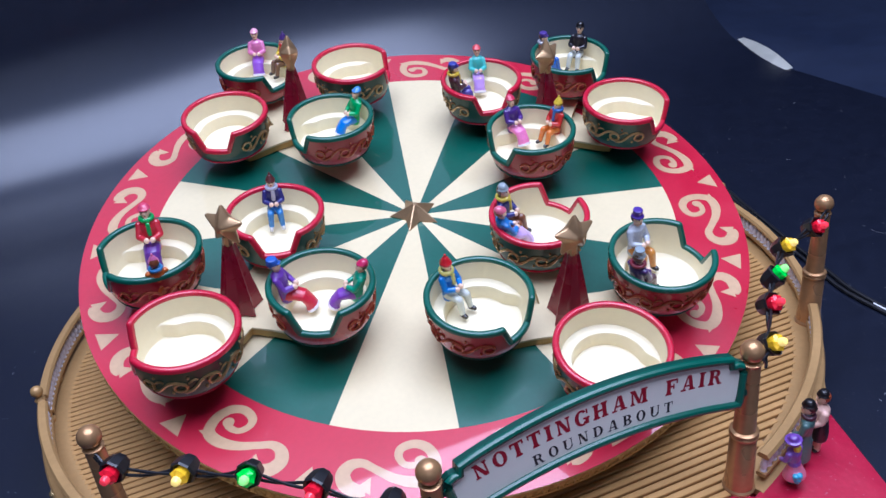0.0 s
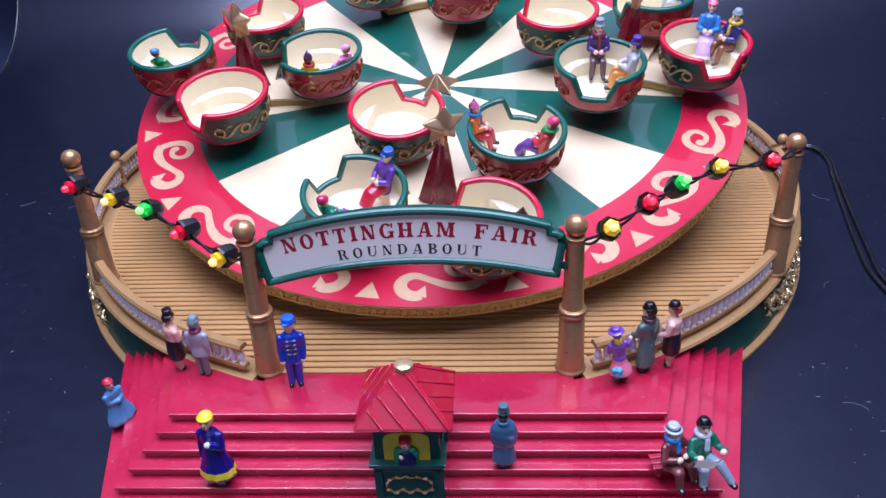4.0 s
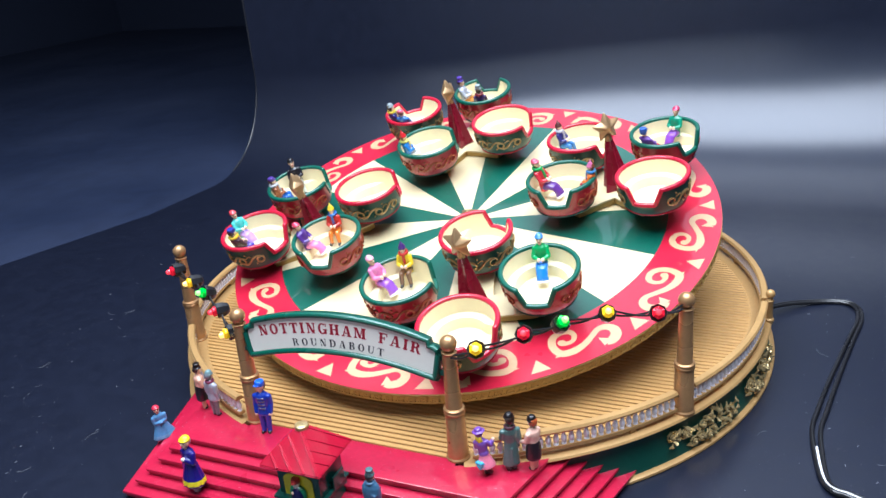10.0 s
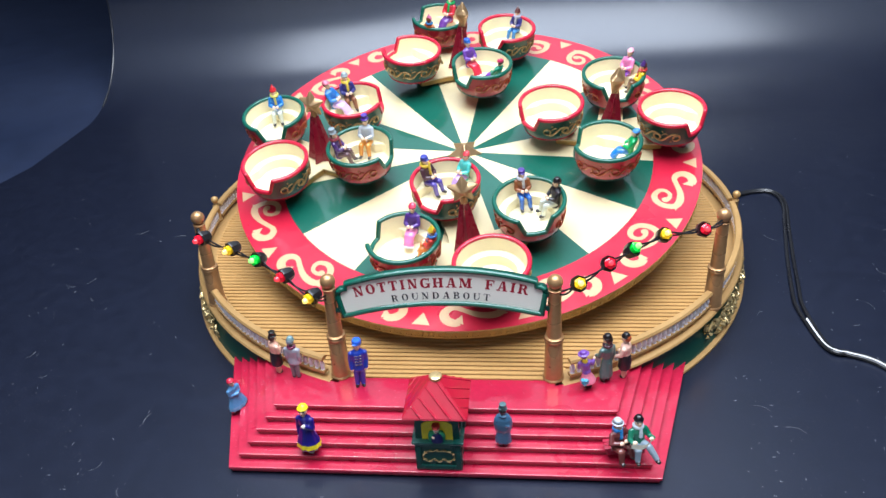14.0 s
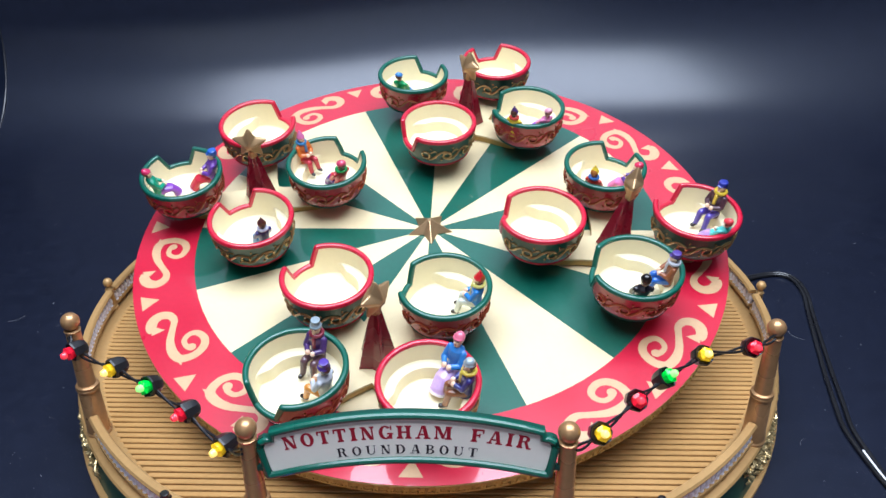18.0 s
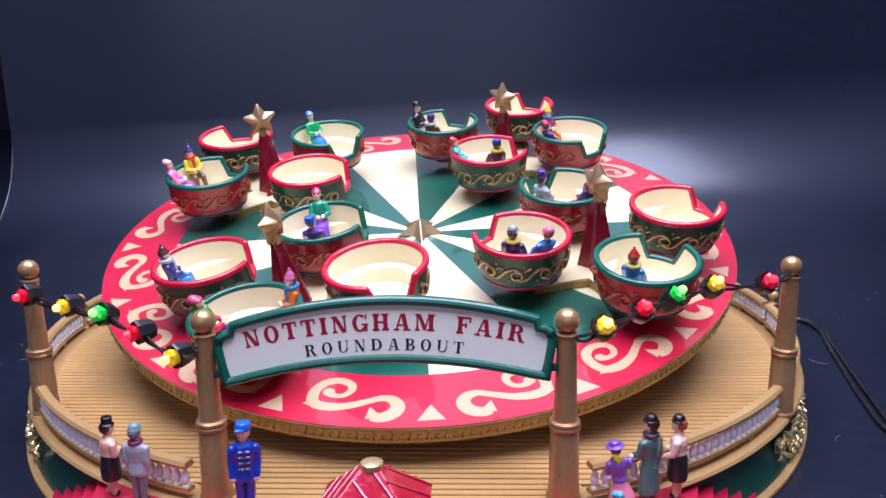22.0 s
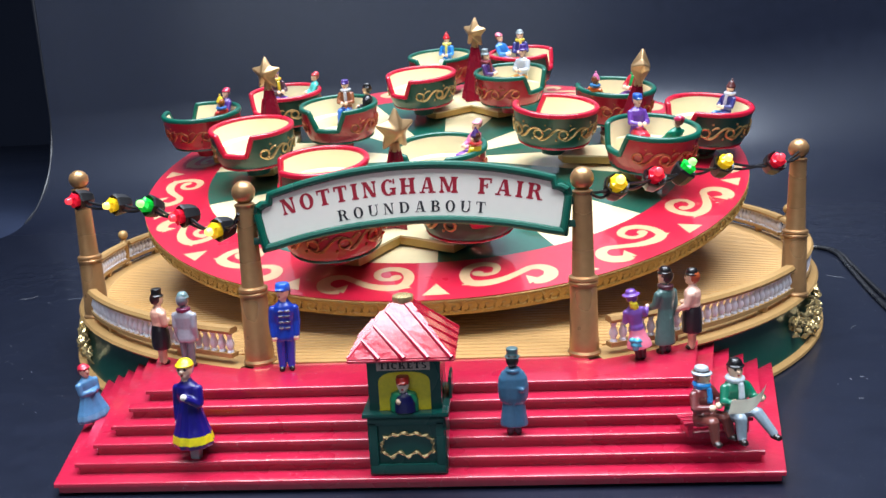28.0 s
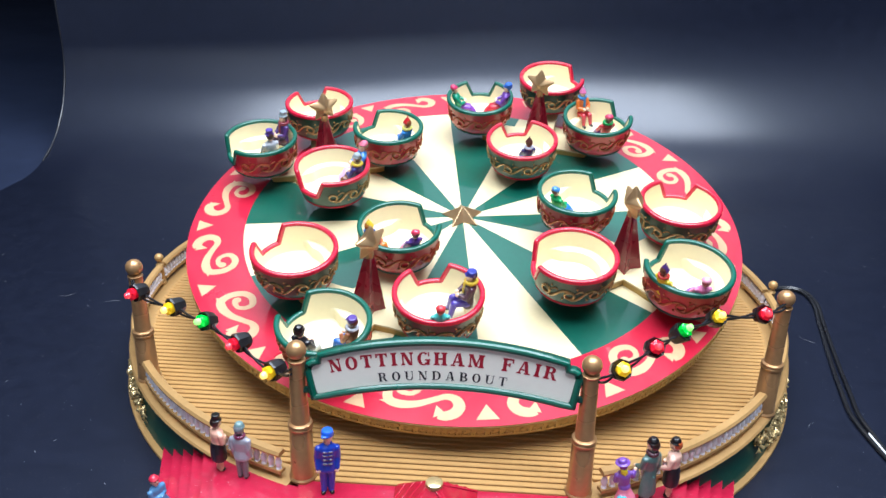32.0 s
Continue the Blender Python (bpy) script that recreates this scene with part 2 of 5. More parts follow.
def prism(bm, pts, z0, z1, mi=0, m=None):
    m = m or Matrix()
    lo = [bm.verts.new(m @ Vector((x, y, z0))) for x, y in pts]
    hi = [bm.verts.new(m @ Vector((x, y, z1))) for x, y in pts]
    n = len(pts)
    fs = [bm.faces.new(lo), bm.faces.new(hi)] + [bm.faces.new([lo[k], lo[(k + 1) % n], hi[(k + 1) % n], hi[k]]) for k in range(n)]
    for f in fs:
        f.material_index = mi
    return bm


def limb(bm, a, b, ra, rb, mi=0, seg=8):
    """A rounded, tapered limb from a to b."""
    a, b = Vector(a), Vector(b)
    d = b - a
    q = d.to_track_quat("Z", "Y").to_matrix().to_4x4()
    m = Matrix.Translation(a) @ q
    L = d.length
    lathe(bm, [(0, -ra * 0.8), (ra * 0.75, -ra * 0.5), (ra, 0), (rb, L), (rb * 0.75, L + rb * 0.5), (0, L + rb * 0.8)], seg, mi=mi, m=m)


def arc(r, a0, a1, n, z=0.0):
    return [(r * math.cos(radians(a0 + (a1 - a0) * k / n)), r * math.sin(radians(a0 + (a1 - a0) * k / n)), z) for k in range(n + 1)]


def ring_band(bm, profile, a0, a1, n, mi=0):
    """A profile of (r, z) swept about the z axis from a0 to a1 degrees, closed at both ends."""
    rows = [[bm.verts.new((r * math.cos(radians(a0 + (a1 - a0) * k / n)), r * math.sin(radians(a0 + (a1 - a0) * k / n)), z)) for r, z in profile] for k in range(n + 1)]
    m = len(profile)
    for a, b in zip(rows, rows[1:]):
        for j in range(m):
            bm.faces.new([a[j], a[(j + 1) % m], b[(j + 1) % m], b[j]]).material_index = mi
    bm.faces.new(rows[0]).material_index = mi
    bm.faces.new(rows[-1]).material_index = mi
    return bm


# ---- setting ----
def setting():
    bm = bmesh.new()
    box(bm, 0, -200, -16, 4040, 4000, 20)
    tagged(part("ground", bm, FLOOR), "dark blue-black table surface beneath the backdrop sheet", "ground", kind="structure")
    # black sheet that lies on the table and sweeps up behind the toy
    bm = bmesh.new()
    n = 40

    def sweep(k, rad):
        """Depth and height of the k-th row, for a curve of that radius."""
        if k < 5:
            return (-700, -300, 0, 150, 248)[k], -4.0
        if k < 19:
            a = radians(6 * (k - 4))
            return 250 + rad * math.sin(a), rad - rad * math.cos(a) - 4.0
        return 250 + rad * math.sin(radians(84)) + 4 * (k - 18), rad - rad * math.cos(radians(84)) + 120 * (k - 18)

    rows = []
    for k in range(27):
        row = []
        for j in range(n + 1):
            u = j / n
            y, z = sweep(k, 115 + 60 * u)
            s = max(0.0, min(1.0, (240 - y) / 300))
            left, right = -416 - 90 * s * s - 8 * max(0.0, min(1.0, z / 150)), 453 + 10 * s + 0.05 * z
            row.append(bm.verts.new((left + (right - left) * u, y + 4 * math.sin(j * 0.35 + 1) * min(1, z / 150), z)))
        rows.append(row)
    edge = [tuple(row[0].co) for row in rows]
    for a, b in zip(rows, rows[1:]):
        for k in range(n):
            bm.faces.new([a[k], a[k + 1], b[k + 1], b[k]])
    low = bmesh.ops.extrude_face_region(bm, geom=list(bm.faces))
    for v in [v for v in low["geom"] if isinstance(v, bmesh.types.BMVert)]:
        v.co.z -= 1.2
        v.co.y += 1.0
    sheet = tagged(part("backdrop", bm, CLOTH, angle=60), "black paper backdrop sheet swept up behind the toy", "backdrop", kind="structure")
    # rolled edge where the sheet stands up
    bm = bmesh.new()
    pts = [Vector(p) + Vector((0.4, -0.3, 0.3)) for p in edge[7:]]
    tube(bm, pts, [0.7 + 0.9 * max(0.0, math.sin(j * 1.7)) for j in range(len(pts))], 8)
    part("rolled_edge", bm, SHEET_EDGE, sheet, "shiny rolled edge of the black sheet")
    # curled edge of the sheet, its bright glint put in as white colour
    bm = bmesh.new()
    n = 16
    lo, hi = [], []
    for k in range(n + 1):
        u = k / n
        x, y = 447 + 34 * u ** 1.4, 232 + 108 * u
        h = 7 * math.sin(math.pi * u ** 0.8) + 0.4
        lo.append(bm.verts.new((x, y, -3.6)))
        hi.append(bm.verts.new((x + 8, y, -3.6 + h)))
    for k in range(n):
        bm.faces.new([lo[k], lo[k + 1], hi[k + 1], hi[k]])
    bmesh.ops.solidify(bm, geom=list(bm.faces), thickness=0.8)
    part("curled_edge", bm, WHITE, sheet, "curled edge of the sheet, coloured white for its glint")
    # dust flecks on the sheet
    rnd = random.Random(11)
    bm = bmesh.new()
    for k in range(1400):
        x, y = rnd.uniform(-400, 440), rnd.triangular(-340, 240, -220)
        if x * x + y * y < 205 ** 2 or (abs(x) < 150 and -235 < y < 0):
            continue
        a, L = rnd.uniform(0, 6.3), rnd.choice((0.25, 0.3, 0.4, 0.5, 1.6))
        w = 0.22 if L > 1 else 0.25
        box(bm, x, y, -3.92, L, w, 0.12, m=Matrix.Translation((x, y, 0)) @ Matrix.Rotation(a, 4, "Z") @ Matrix.Translation((-x, -y, 0)))
    for k in range(60):
        x, y = rnd.uniform(-300, 330), rnd.uniform(-300, 120)
        if x * x + y * y < 205 ** 2 or (abs(x) < 150 and -235 < y < 0):
            continue
        a, r = rnd.uniform(0, 6.3), rnd.uniform(3, 9)
        tube(bm, [(x + r * math.cos(a + 0.22 * j), y + r * math.sin(a + 0.22 * j), -3.9) for j in range(7)], 0.07, 4)
    tagged(part("dust", bm, DUST, smooth=False), "scattered pale dust flecks on the black sheet", "dust", kind="stuff")
    # plain room
    for name, c, s in (("wall_north", (0, 1800, 1200), (4000, 40, 2460)), ("wall_south", (0, -2200, 1200), (4000, 40, 2460)),
                       ("wall_east", (2020, -200, 1200), (40, 4040, 2460)), ("wall_west", (-2020, -200, 1200), (40, 4040, 2460)), ("ceiling", (0, -200, 2450), (4100, 4100, 40))):
        bm = bmesh.new()
        box(bm, *c, *s)
        tagged(part(name, bm, WALL), "plain dim room surface behind the camera", "wall" if "wall" in name else "ceiling", kind="structure")


setting()

# ---- platform ----
def bearing(x, y):
    return math.degrees(math.atan2(y, x))


DECK_Z, R_LIP = 20.0, 191.5


def platform():
    p = thing("platform", "round gold and dark green toy platform with ridged plank deck", "platform")
    gap0, gap1 = bearing(57.5, -170.0) + 0.9, 360 + bearing(-57.5, -170.0) - 0.9
    bm = bmesh.new()
    ring_band(bm, [(176, -3.5), (189.6, -3.5), (189.0, -1.0), (187.0, 5), (185.6, 11), (185.2, 15.5), (185.6, 17.0), (176, 17.0)], -66, 246, 156)
    part("drum", bm, DARK_GREEN, p, "dark green glossy drum wall")
    bm = bmesh.new()
    ring_band(bm, [(186, -4.0), (191.2, -4.0), (192.0, -3.3), (191.8, -2.2), (190.6, -1.6), (187, -1.4)], -66, 246, 156)
    part("bottom_trim", bm, GOLD, p, "gold moulding round the foot")
    bm = bmesh.new()
    ring_band(bm, [(176, 17.0), (186.6, 17.0), (188.2, 17.5), (188.9, 18.4), (188.2, 19.4), (186.8, 19.9), (176, 19.9)], gap0, gap1, 170)
    part("lip", bm, GOLD, p, "satin gold ledge outside the railing")
    bm = bmesh.new()
    rim = [(177.5 * math.cos(radians(gap0 + (gap1 - gap0) * k / 150)), 177.5 * math.sin(radians(gap0 + (gap1 - gap0) * k / 150))) for k in range(151)]
    prism(bm, rim + [(-56, -172.6), (56, -172.6)], 16.2, 18.4)
    deck = part("deck", bm, DECK_BASE, p, "brown deck under the planks", smooth=False)
    # turntable pedestal
    bm = bmesh.new()
    lathe(bm, [(0, 19), (60, 19), (58, 24), (40, 28), (36, 50), (0, 50)], 48)
    part("pedestal", bm, DECK_GOLD, p)
    for s in (-1, 1):
        for ang in (-30, -9.5, 16):
            relief(p, ang if s > 0 else 180 - ang)
    return p, deck


def relief(parent, ang):
    """A cast garland of leaves and roses on the drum wall."""
    rnd = random.Random(int(ang * 7) + 5)
    bm = bmesh.new()
    for k in range(80):
        u = rnd.uniform(-1, 1)
        a = radians(ang + 8.2 * u)
        z = 6.6 + rnd.uniform(-1, 1) * (7.2 - 4.4 * abs(u)) + 1.5 * math.sin(u * 6)
        r = 188.6 - 0.22 * z + rnd.uniform(0, 1.8)
        c = Vector((r * math.cos(a), r * math.sin(a), z))
        if k % 7 == 0:
            q = Matrix.Translation(c) @ Matrix.Rotation(a, 4, "Z") @ Matrix.Rotation(radians(90), 4, "Y")
            for rr in (2.5, 1.5):
                tube(bm, [q @ Vector((rr * math.cos(j * 0.7), rr * math.sin(j * 0.7), 2.8 - rr)) for j in range(9)], 0.62, 6, True)
            ball(bm, q @ Vector((0, 0, 1.8)), 1.0, seg=8)
        else:
            t = a + math.pi / 2
            f = rnd.uniform(-1, 1)
            d = Vector((math.cos(t) * f, math.sin(t) * f, rnd.uniform(-0.9, 0.9))).normalized()
            L = rnd.uniform(2.6, 5.6)
            tube(bm, [c - d * L / 2, c + Vector((math.cos(a), math.sin(a), 0)) * 1.3, c + d * L / 2], [0.3, rnd.uniform(0.8, 1.25), 0.25], 6)
    part("relief", bm, BRIGHT_GOLD, parent, "bright gold cast leaf and rose relief")


PLATFORM, DECK = platform()


# ---- staircase: nested flared treads ----
def landing_outline(w0, y0, wb):
    """Front edge, flared sides, and a back that follows the round deck and its straight front."""
    a0 = math.degrees(math.acos(wb / 186.5))
    right = [(186.5 * math.cos(radians(a)), -186.5 * math.sin(radians(a))) for a in [a0 + (71.8 - a0) * j / 12 for j in range(13)]]
    return [(-w0, y0), (w0, y0)] + right + [(58.2, -172.7), (-58.2, -172.7)] + [(-x, y) for x, y in reversed(right)]


def staircase():
    st = thing("entrance_staircase", "glossy red flared entrance steps with top landing", "staircase")
    zs = [0.45 + 3.83 * k for k in range(6)]
    for k, z in enumerate(zs):
        yf, w, flare = -221.3 + 5.15 * k, 108.6 - 3.95 * k, 0.284
        yb = -122.0
        bm = bmesh.new()
        # riser, set back under a rounded nosing
        for inset, z0, z1 in ((0.9, -3.0 if k == 0 else zs[k - 1] - 0.5, z - 1.0), (0.0, z - 1.3, z)):
            y0, w0 = yf + inset, w - inset
            if k == 0:
                y0, w0 = yf - 0.3 + inset, w + 0.3 - inset
            wb = min(w0 + flare * (yb - y0), 140)
            tmp = bmesh.new()
            if k == 5:
                prism(tmp, landing_outline(w0, y0, 99.5 - inset), max(z0, 15.9), z1)
            else:
                prism(tmp, [(-w0, y0), (w0, y0), (wb, yb), (-wb, yb)], z0, z1)
            bmesh.ops.bevel(tmp, geom=[e for e in tmp.edges if all(v.co.z > z1 - 0.01 and v.co.y < -170 for v in e.verts) and e.calc_length() > 20], offset=0.45, segments=3, affect="EDGES", profile=0.5)
            me = bpy.data.meshes.new("layer")
            tmp.to_mesh(me)
            tmp.free()
            bm.from_mesh(me)
            bpy.data.meshes.remove(me)
        part("landing" if k == 5 else "step", bm, STEP_RED, st)
    # added filler under the slab, black to stand for the shade there
    bm = bmesh.new()
    box(bm, 0, -178, -3.4, 200, 82, 1.2)
    part("foot", bm, BLACK, st, "black recessed filler for the shade under the slab")
    return st


staircase()


# ---- posts ----
def post(name, x, y, label):
    p = thing(name, label, "post", "gold posts of the fairground gate")
    p.matrix_basis = mm(x, y, DECK_Z - 0.4)
    bm = bmesh.new()
    lathe(bm, [(0, 0), (5.7, 0), (5.8, 1.0), (5.2, 1.8), (5.2, 5.0), (5.0, 5.6), (4.6, 25.6), (3.9, 27.5), (3.2, 57.0), (0, 57.0)], 28)
    part("shaft", bm, POST_GOLD, p)
    bm = bmesh.new()
    lathe(bm, [(4.3, 24.6), (5.0, 25.0), (5.1, 25.8), (4.75, 26.3), (5.1, 26.8), (5.0, 27.6), (4.2, 28.1)], 28)
    part("ring", bm, POST_GOLD, p)
    bm = bmesh.new()
    lathe(bm, [(3.4, 56.2), (3.6, 57.0), (2.6, 57.6)], 24)
    ball(bm, (0, 0, 61.2), 4.0, seg=24)
    part("ball_finial", bm, POST_GOLD, p)
    return p


POSTS = {"a": (-150.5, -103.0), "b": (-57.5, -170.0), "c": (57.5, -170.0), "d": (152.0, -103.5)}
for key in "abcd":
    post("gate_post" if key in "bc" else "lamp_post", *POSTS[key], "tapered gold post with ring and ball finial on the platform edge")


def rail_post(x, y):
    p = thing("rail_post", "short gold rail post with small ball finial", "post", "short rail posts", at=mm(x, y, DECK_Z - 0.3))
    bm = bmesh.new()
    lathe(bm, [(0, 0), (3.0, 0), (3.0, 1.5), (2.2, 2.2), (2.0, 12.5), (2.4, 13.2), (1.6, 14.2), (1.3, 15.0)], 20)
    part("shaft", bm, GOLD, p)
    bm = bmesh.new()
    ball(bm, (0, 0, 17.6), 2.7, seg=20)
    part("ball_finial", bm, GOLD, p)


for x, y in ((-185.0, 2.0), (187.0, 3.5), (-105, 155), (108, 153)):
    rail_post(x, y)

R_RAIL = 184.0


def baluster_mesh():
    bm = bmesh.new()
    lathe(bm, [(0, 0), (1.3, 0), (1.25, 0.7), (0.9, 1.2), (1.55, 2.9), (1.3, 4.3), (0.8, 5.5), (0.85, 6.2), (1.3, 6.8), (1.3, 7.6), (0, 7.6)], 10)
    return mesh_of("baluster", bm, RAIL_WHITE)


BALUSTER = baluster_mesh()


def railing(a0, a1):
    r = thing("railing", "curved gold balustrade with pale lavender-white turned spindles", "railing", "railings round the deck")
    n = max(8, int(abs(a1 - a0) / 2))
    bm = bmesh.new()
    ring_band(bm, [(R_RAIL - 2.0, 31.2), (R_RAIL + 2.0, 31.2), (R_RAIL + 2.3, 32.2), (R_RAIL + 1.5, 33.4), (R_RAIL - 1.5, 33.4), (R_RAIL - 2.3, 32.2)], a0, a1, n)
    part("top_rail", bm, GOLD, r)
    bm = bmesh.new()
    ring_band(bm, [(R_RAIL - 1.8, 22.4), (R_RAIL + 1.8, 22.4), (R_RAIL + 1.8, 24.0), (R_RAIL - 1.8, 24.0)], a0, a1, n)
    part("bottom_rail", bm, GOLD, r)
    count = int(abs(a1 - a0) * math.pi / 180 * R_RAIL / 3.7)
    for k in range(count):
        a = radians(a0 + (a1 - a0) * (k + 0.5) / count)
        part("baluster", BALUSTER, None, r, "white turned spindle", at=mm(R_RAIL * math.cos(a), R_RAIL * math.sin(a), 23.8))
    for k in range(max(2, int(abs(a1 - a0) / 14))):
        a = radians(a0 + (a1 - a0) * (k + 0.5) / max(2, int(abs(a1 - a0) / 14)))
        bm = bmesh.new()
        box(bm, 0, 0, 21.2, 2.6, 3.4, 3.0, 0.4, m=Matrix.Rotation(a, 4, "Z") @ Matrix.Translation((R_RAIL, 0, 0)))
        part("foot", bm, GOLD, r)


railing(bearing(*POSTS["c"]) + 2.2, bearing(*POSTS["d"]) - 1.9)
railing(bearing(*POSTS["d"]) + 1.9, 0.4)
railing(1.6, 54.0)
railing(55.6, 123.4)
railing(124.8, 178.8)
railing(180.2, 360 + bearing(*POSTS["a"]) - 1.9)
railing(360 + bearing(*POSTS["a"]) + 1.9, 360 + bearing(*POSTS["b"]) - 2.2)


# ---- sign ----
def glyph(ch, T, t, sf):
    """Flat convex pieces of one bracketed slab-serif capital of height 1, and its width. T, t, sf: thick stroke, thin stroke, serif."""
    P = []
    o = 0.09

    def bar(x0, x1, y0, y1):
        P.append([(x0, y0), (x1, y0), (x1, y1), (x0, y1)])

    def stem(x, w, low=True, high=True):
        bar(x, x + w, 0, 1)
        for on, y, d in ((low, 0, 1), (high, 1, -1)):
            if on:
                bar(x - o, x + w + o, min(y, y + d * sf), max(y, y + d * sf))
                P.append([(x - o * 0.5, y + d * sf * 0.9), (x + w + o * 0.5, y + d * sf * 0.9), (x + w, y + d * sf * 1.9), (x, y + d * sf * 1.9)])

    def slant(x0, y0, x1, y1, w):
        P.append([(x0, y0), (x0 + w, y0), (x1 + w, y1), (x1, y1)])

    def foot(x, w, y=0.0):
        bar(x, x + w, y, y + sf) if y < 0.5 else bar(x, x + w, y - sf, y)

    def bowl(cx, cy, rx, ry, a0, a1, thick, thin, n=14):
        for j in range(n):
            q = []
            for a in (a0 + (a1 - a0) * j / n, a0 + (a1 - a0) * (j + 1) / n):
                c, s = math.cos(radians(a)), math.sin(radians(a))
                q.append(((cx + rx * c, cy + ry * s), (cx + (rx - thick) * c, cy + (ry - thin) * s)))
            P.append([q[0][0], q[1][0], q[1][1], q[0][1]])

    if ch == "N":
        w = 0.98
        stem(0.13, t)
        stem(w - 0.13 - t, t, low=False)
        slant(0.10, 1, w - 0.13 - T, 0, T)
    elif ch == "O":
        w = 0.88
        bowl(0.44, 0.5, 0.44, 0.52, 0, 360, T, t, 24)
    elif ch == "T":
        w = 0.84
        stem(0.42 - T / 2, T, high=False)
        bar(0, w, 1 - sf * 1.2, 1)
        for x in (0, w - sf):
            P.append([(x, 0.70), (x + sf, 0.70), (x + sf, 1), (x, 1)])
    elif ch == "I":
        w = T + 2 * o
        stem(o, T)
    elif ch == "G":
        w = 0.92
        bowl(0.44, 0.5, 0.44, 0.52, 45, 318, T, t, 18)
        bar(0.66, 0.66 + T * 0.85, 0.02, 0.44)
        bar(0.54, 0.94, 0.36, 0.36 + sf)
        bar(0.76, 0.76 + sf, 0.70, 1.0)
    elif ch == "H":
        w = 0.98
        stem(o, T)
        stem(w - o - T, T)
        bar(o + T, w - o - T, 0.5 - t / 2, 0.5 + t / 2)
    elif ch == "A":
        w = 1.0
        slant(0.10, 0, 0.42, 1, t)
        slant(0.90 - T, 0, 0.56 - T / 2, 1, T)
        bar(0.2, 0.75, 0.27, 0.27 + t * 0.9)
        foot(0, 0.34)
        foot(w - 0.44, 0.44)
    elif ch == "M":
        w = 1.16
        stem(o, t)
        stem(w - o - T, T)
        slant(0.10, 1, 0.50, 0.06, T * 0.9)
        slant(w - o - T - 0.02, 1, 0.52, 0.06, t)
    elif ch == "F":
        w = 0.82
        stem(o, T)
        bar(o, w, 1 - sf * 1.2, 1)
        bar(w - sf, w, 0.68, 1)
        bar(o, 0.56, 0.47, 0.47 + t)
        bar(0.5, 0.5 + sf, 0.36, 0.66)
    elif ch == "R":
        w = 0.98
        stem(o, T)
        bowl(0.45, 0.74, 0.35, 0.26, -90, 90, T * 0.95, t * 0.9)
        for y in (0.48, 1 - t * 0.9):
            bar(o + T, 0.46, y, y + t * 0.9)
        slant(0.66, 0.06, 0.46, 0.5, T * 0.9)
        bar(0.68, w, 0, sf)
    elif ch == "U":
        w = 0.94
        bar(o, o + T, 0.3, 1)
        bar(w - o - t, w - o, 0.3, 1)
        foot(0, T + 2 * o, 1.0)
        foot(w - 2 * o - t - 0.02, t + 2 * o + 0.02, 1.0)
        bowl(w / 2, 0.32, w / 2 - o, 0.34, 180, 360, (T + t) / 2, t)
    elif ch == "D":
        w = 0.94
        stem(o, T)
        bowl(0.42, 0.5, 0.50, 0.5, -90, 90, T, t)
        for y in (0, 1 - t):
            bar(o + T, 0.43, y, y + t)
    elif ch == "B":
        w = 0.86
        stem(o, T)
        for cy, rx, ry in ((0.75, 0.34, 0.25), (0.26, 0.40, 0.26)):
            bowl(0.44, cy, rx, ry, -90, 90, T * 0.95, t * 0.9)
            for y in (cy - ry, cy + ry - t * 0.9):
                bar(o + T, 0.45, y, y + t * 0.9)
    elif ch == "C":
        w = 0.86
        bowl(0.44, 0.5, 0.44, 0.52, 45, 318, T, t, 18)
        bar(0.74, 0.74 + sf, 0.68, 1.0)
    elif ch == "K":
        w = 1.0
        stem(o, T)
        slant(0.34, 0.42, 0.72, 1, t)
        slant(0.72, 0, 0.44, 0.6, T * 0.9)
        foot(0.62, 0.36)
        foot(0.60, 0.36, 1.0)
    elif ch == "E":
        w = 0.84
        stem(o, T)
        for y, x in ((0, w), (0.45, 0.6), (1 - sf * 1.2, w)):
            bar(o, x, y, y + sf * 1.2)
        bar(w - sf, w, 0, 0.3)
        bar(w - sf, w, 0.7, 1)
    elif ch == "S":
        w = 0.76
        bowl(0.38, 0.75, 0.34, 0.27, 30, 270, T * 0.8, t)
        bowl(0.38, 0.25, 0.36, 0.27, -150, 90, T * 0.8, t)
    else:
        w = 0.75
    return P, w


def letters(parent, text, place, cap, span, material, front, T=0.25, t=0.11, sf=0.10):
    """One painted mesh a letter on a face that looks to the front; place(x) gives height and lean at x mm, over a run from span[0] to span[1]."""
    shapes = [glyph(ch, T, t, sf) for ch in text]
    gap = (span[1] - span[0] - cap * sum(w for _, w in shapes)) / (len(text) - 1)
    x = span[0]
    for ch, (pieces, w) in zip(text, shapes):
        if ch != " ":
            px = x + cap * w / 2
            pz, lean = place(px)
            bm = bmesh.new()
            for j, pts in enumerate(pieces):
                prism(bm, [((a - w / 2) * cap, b * cap) for a, b in pts], -0.08, 0.06 + 0.0012 * j)
            part("letter", bm, material, parent, at=mm(px, front, pz) @ pose(0, 0, 0, 0, lean, 0) @ pose(0, 0, 0, 90, 0, 0), smooth=False)
        x += cap * w + gap


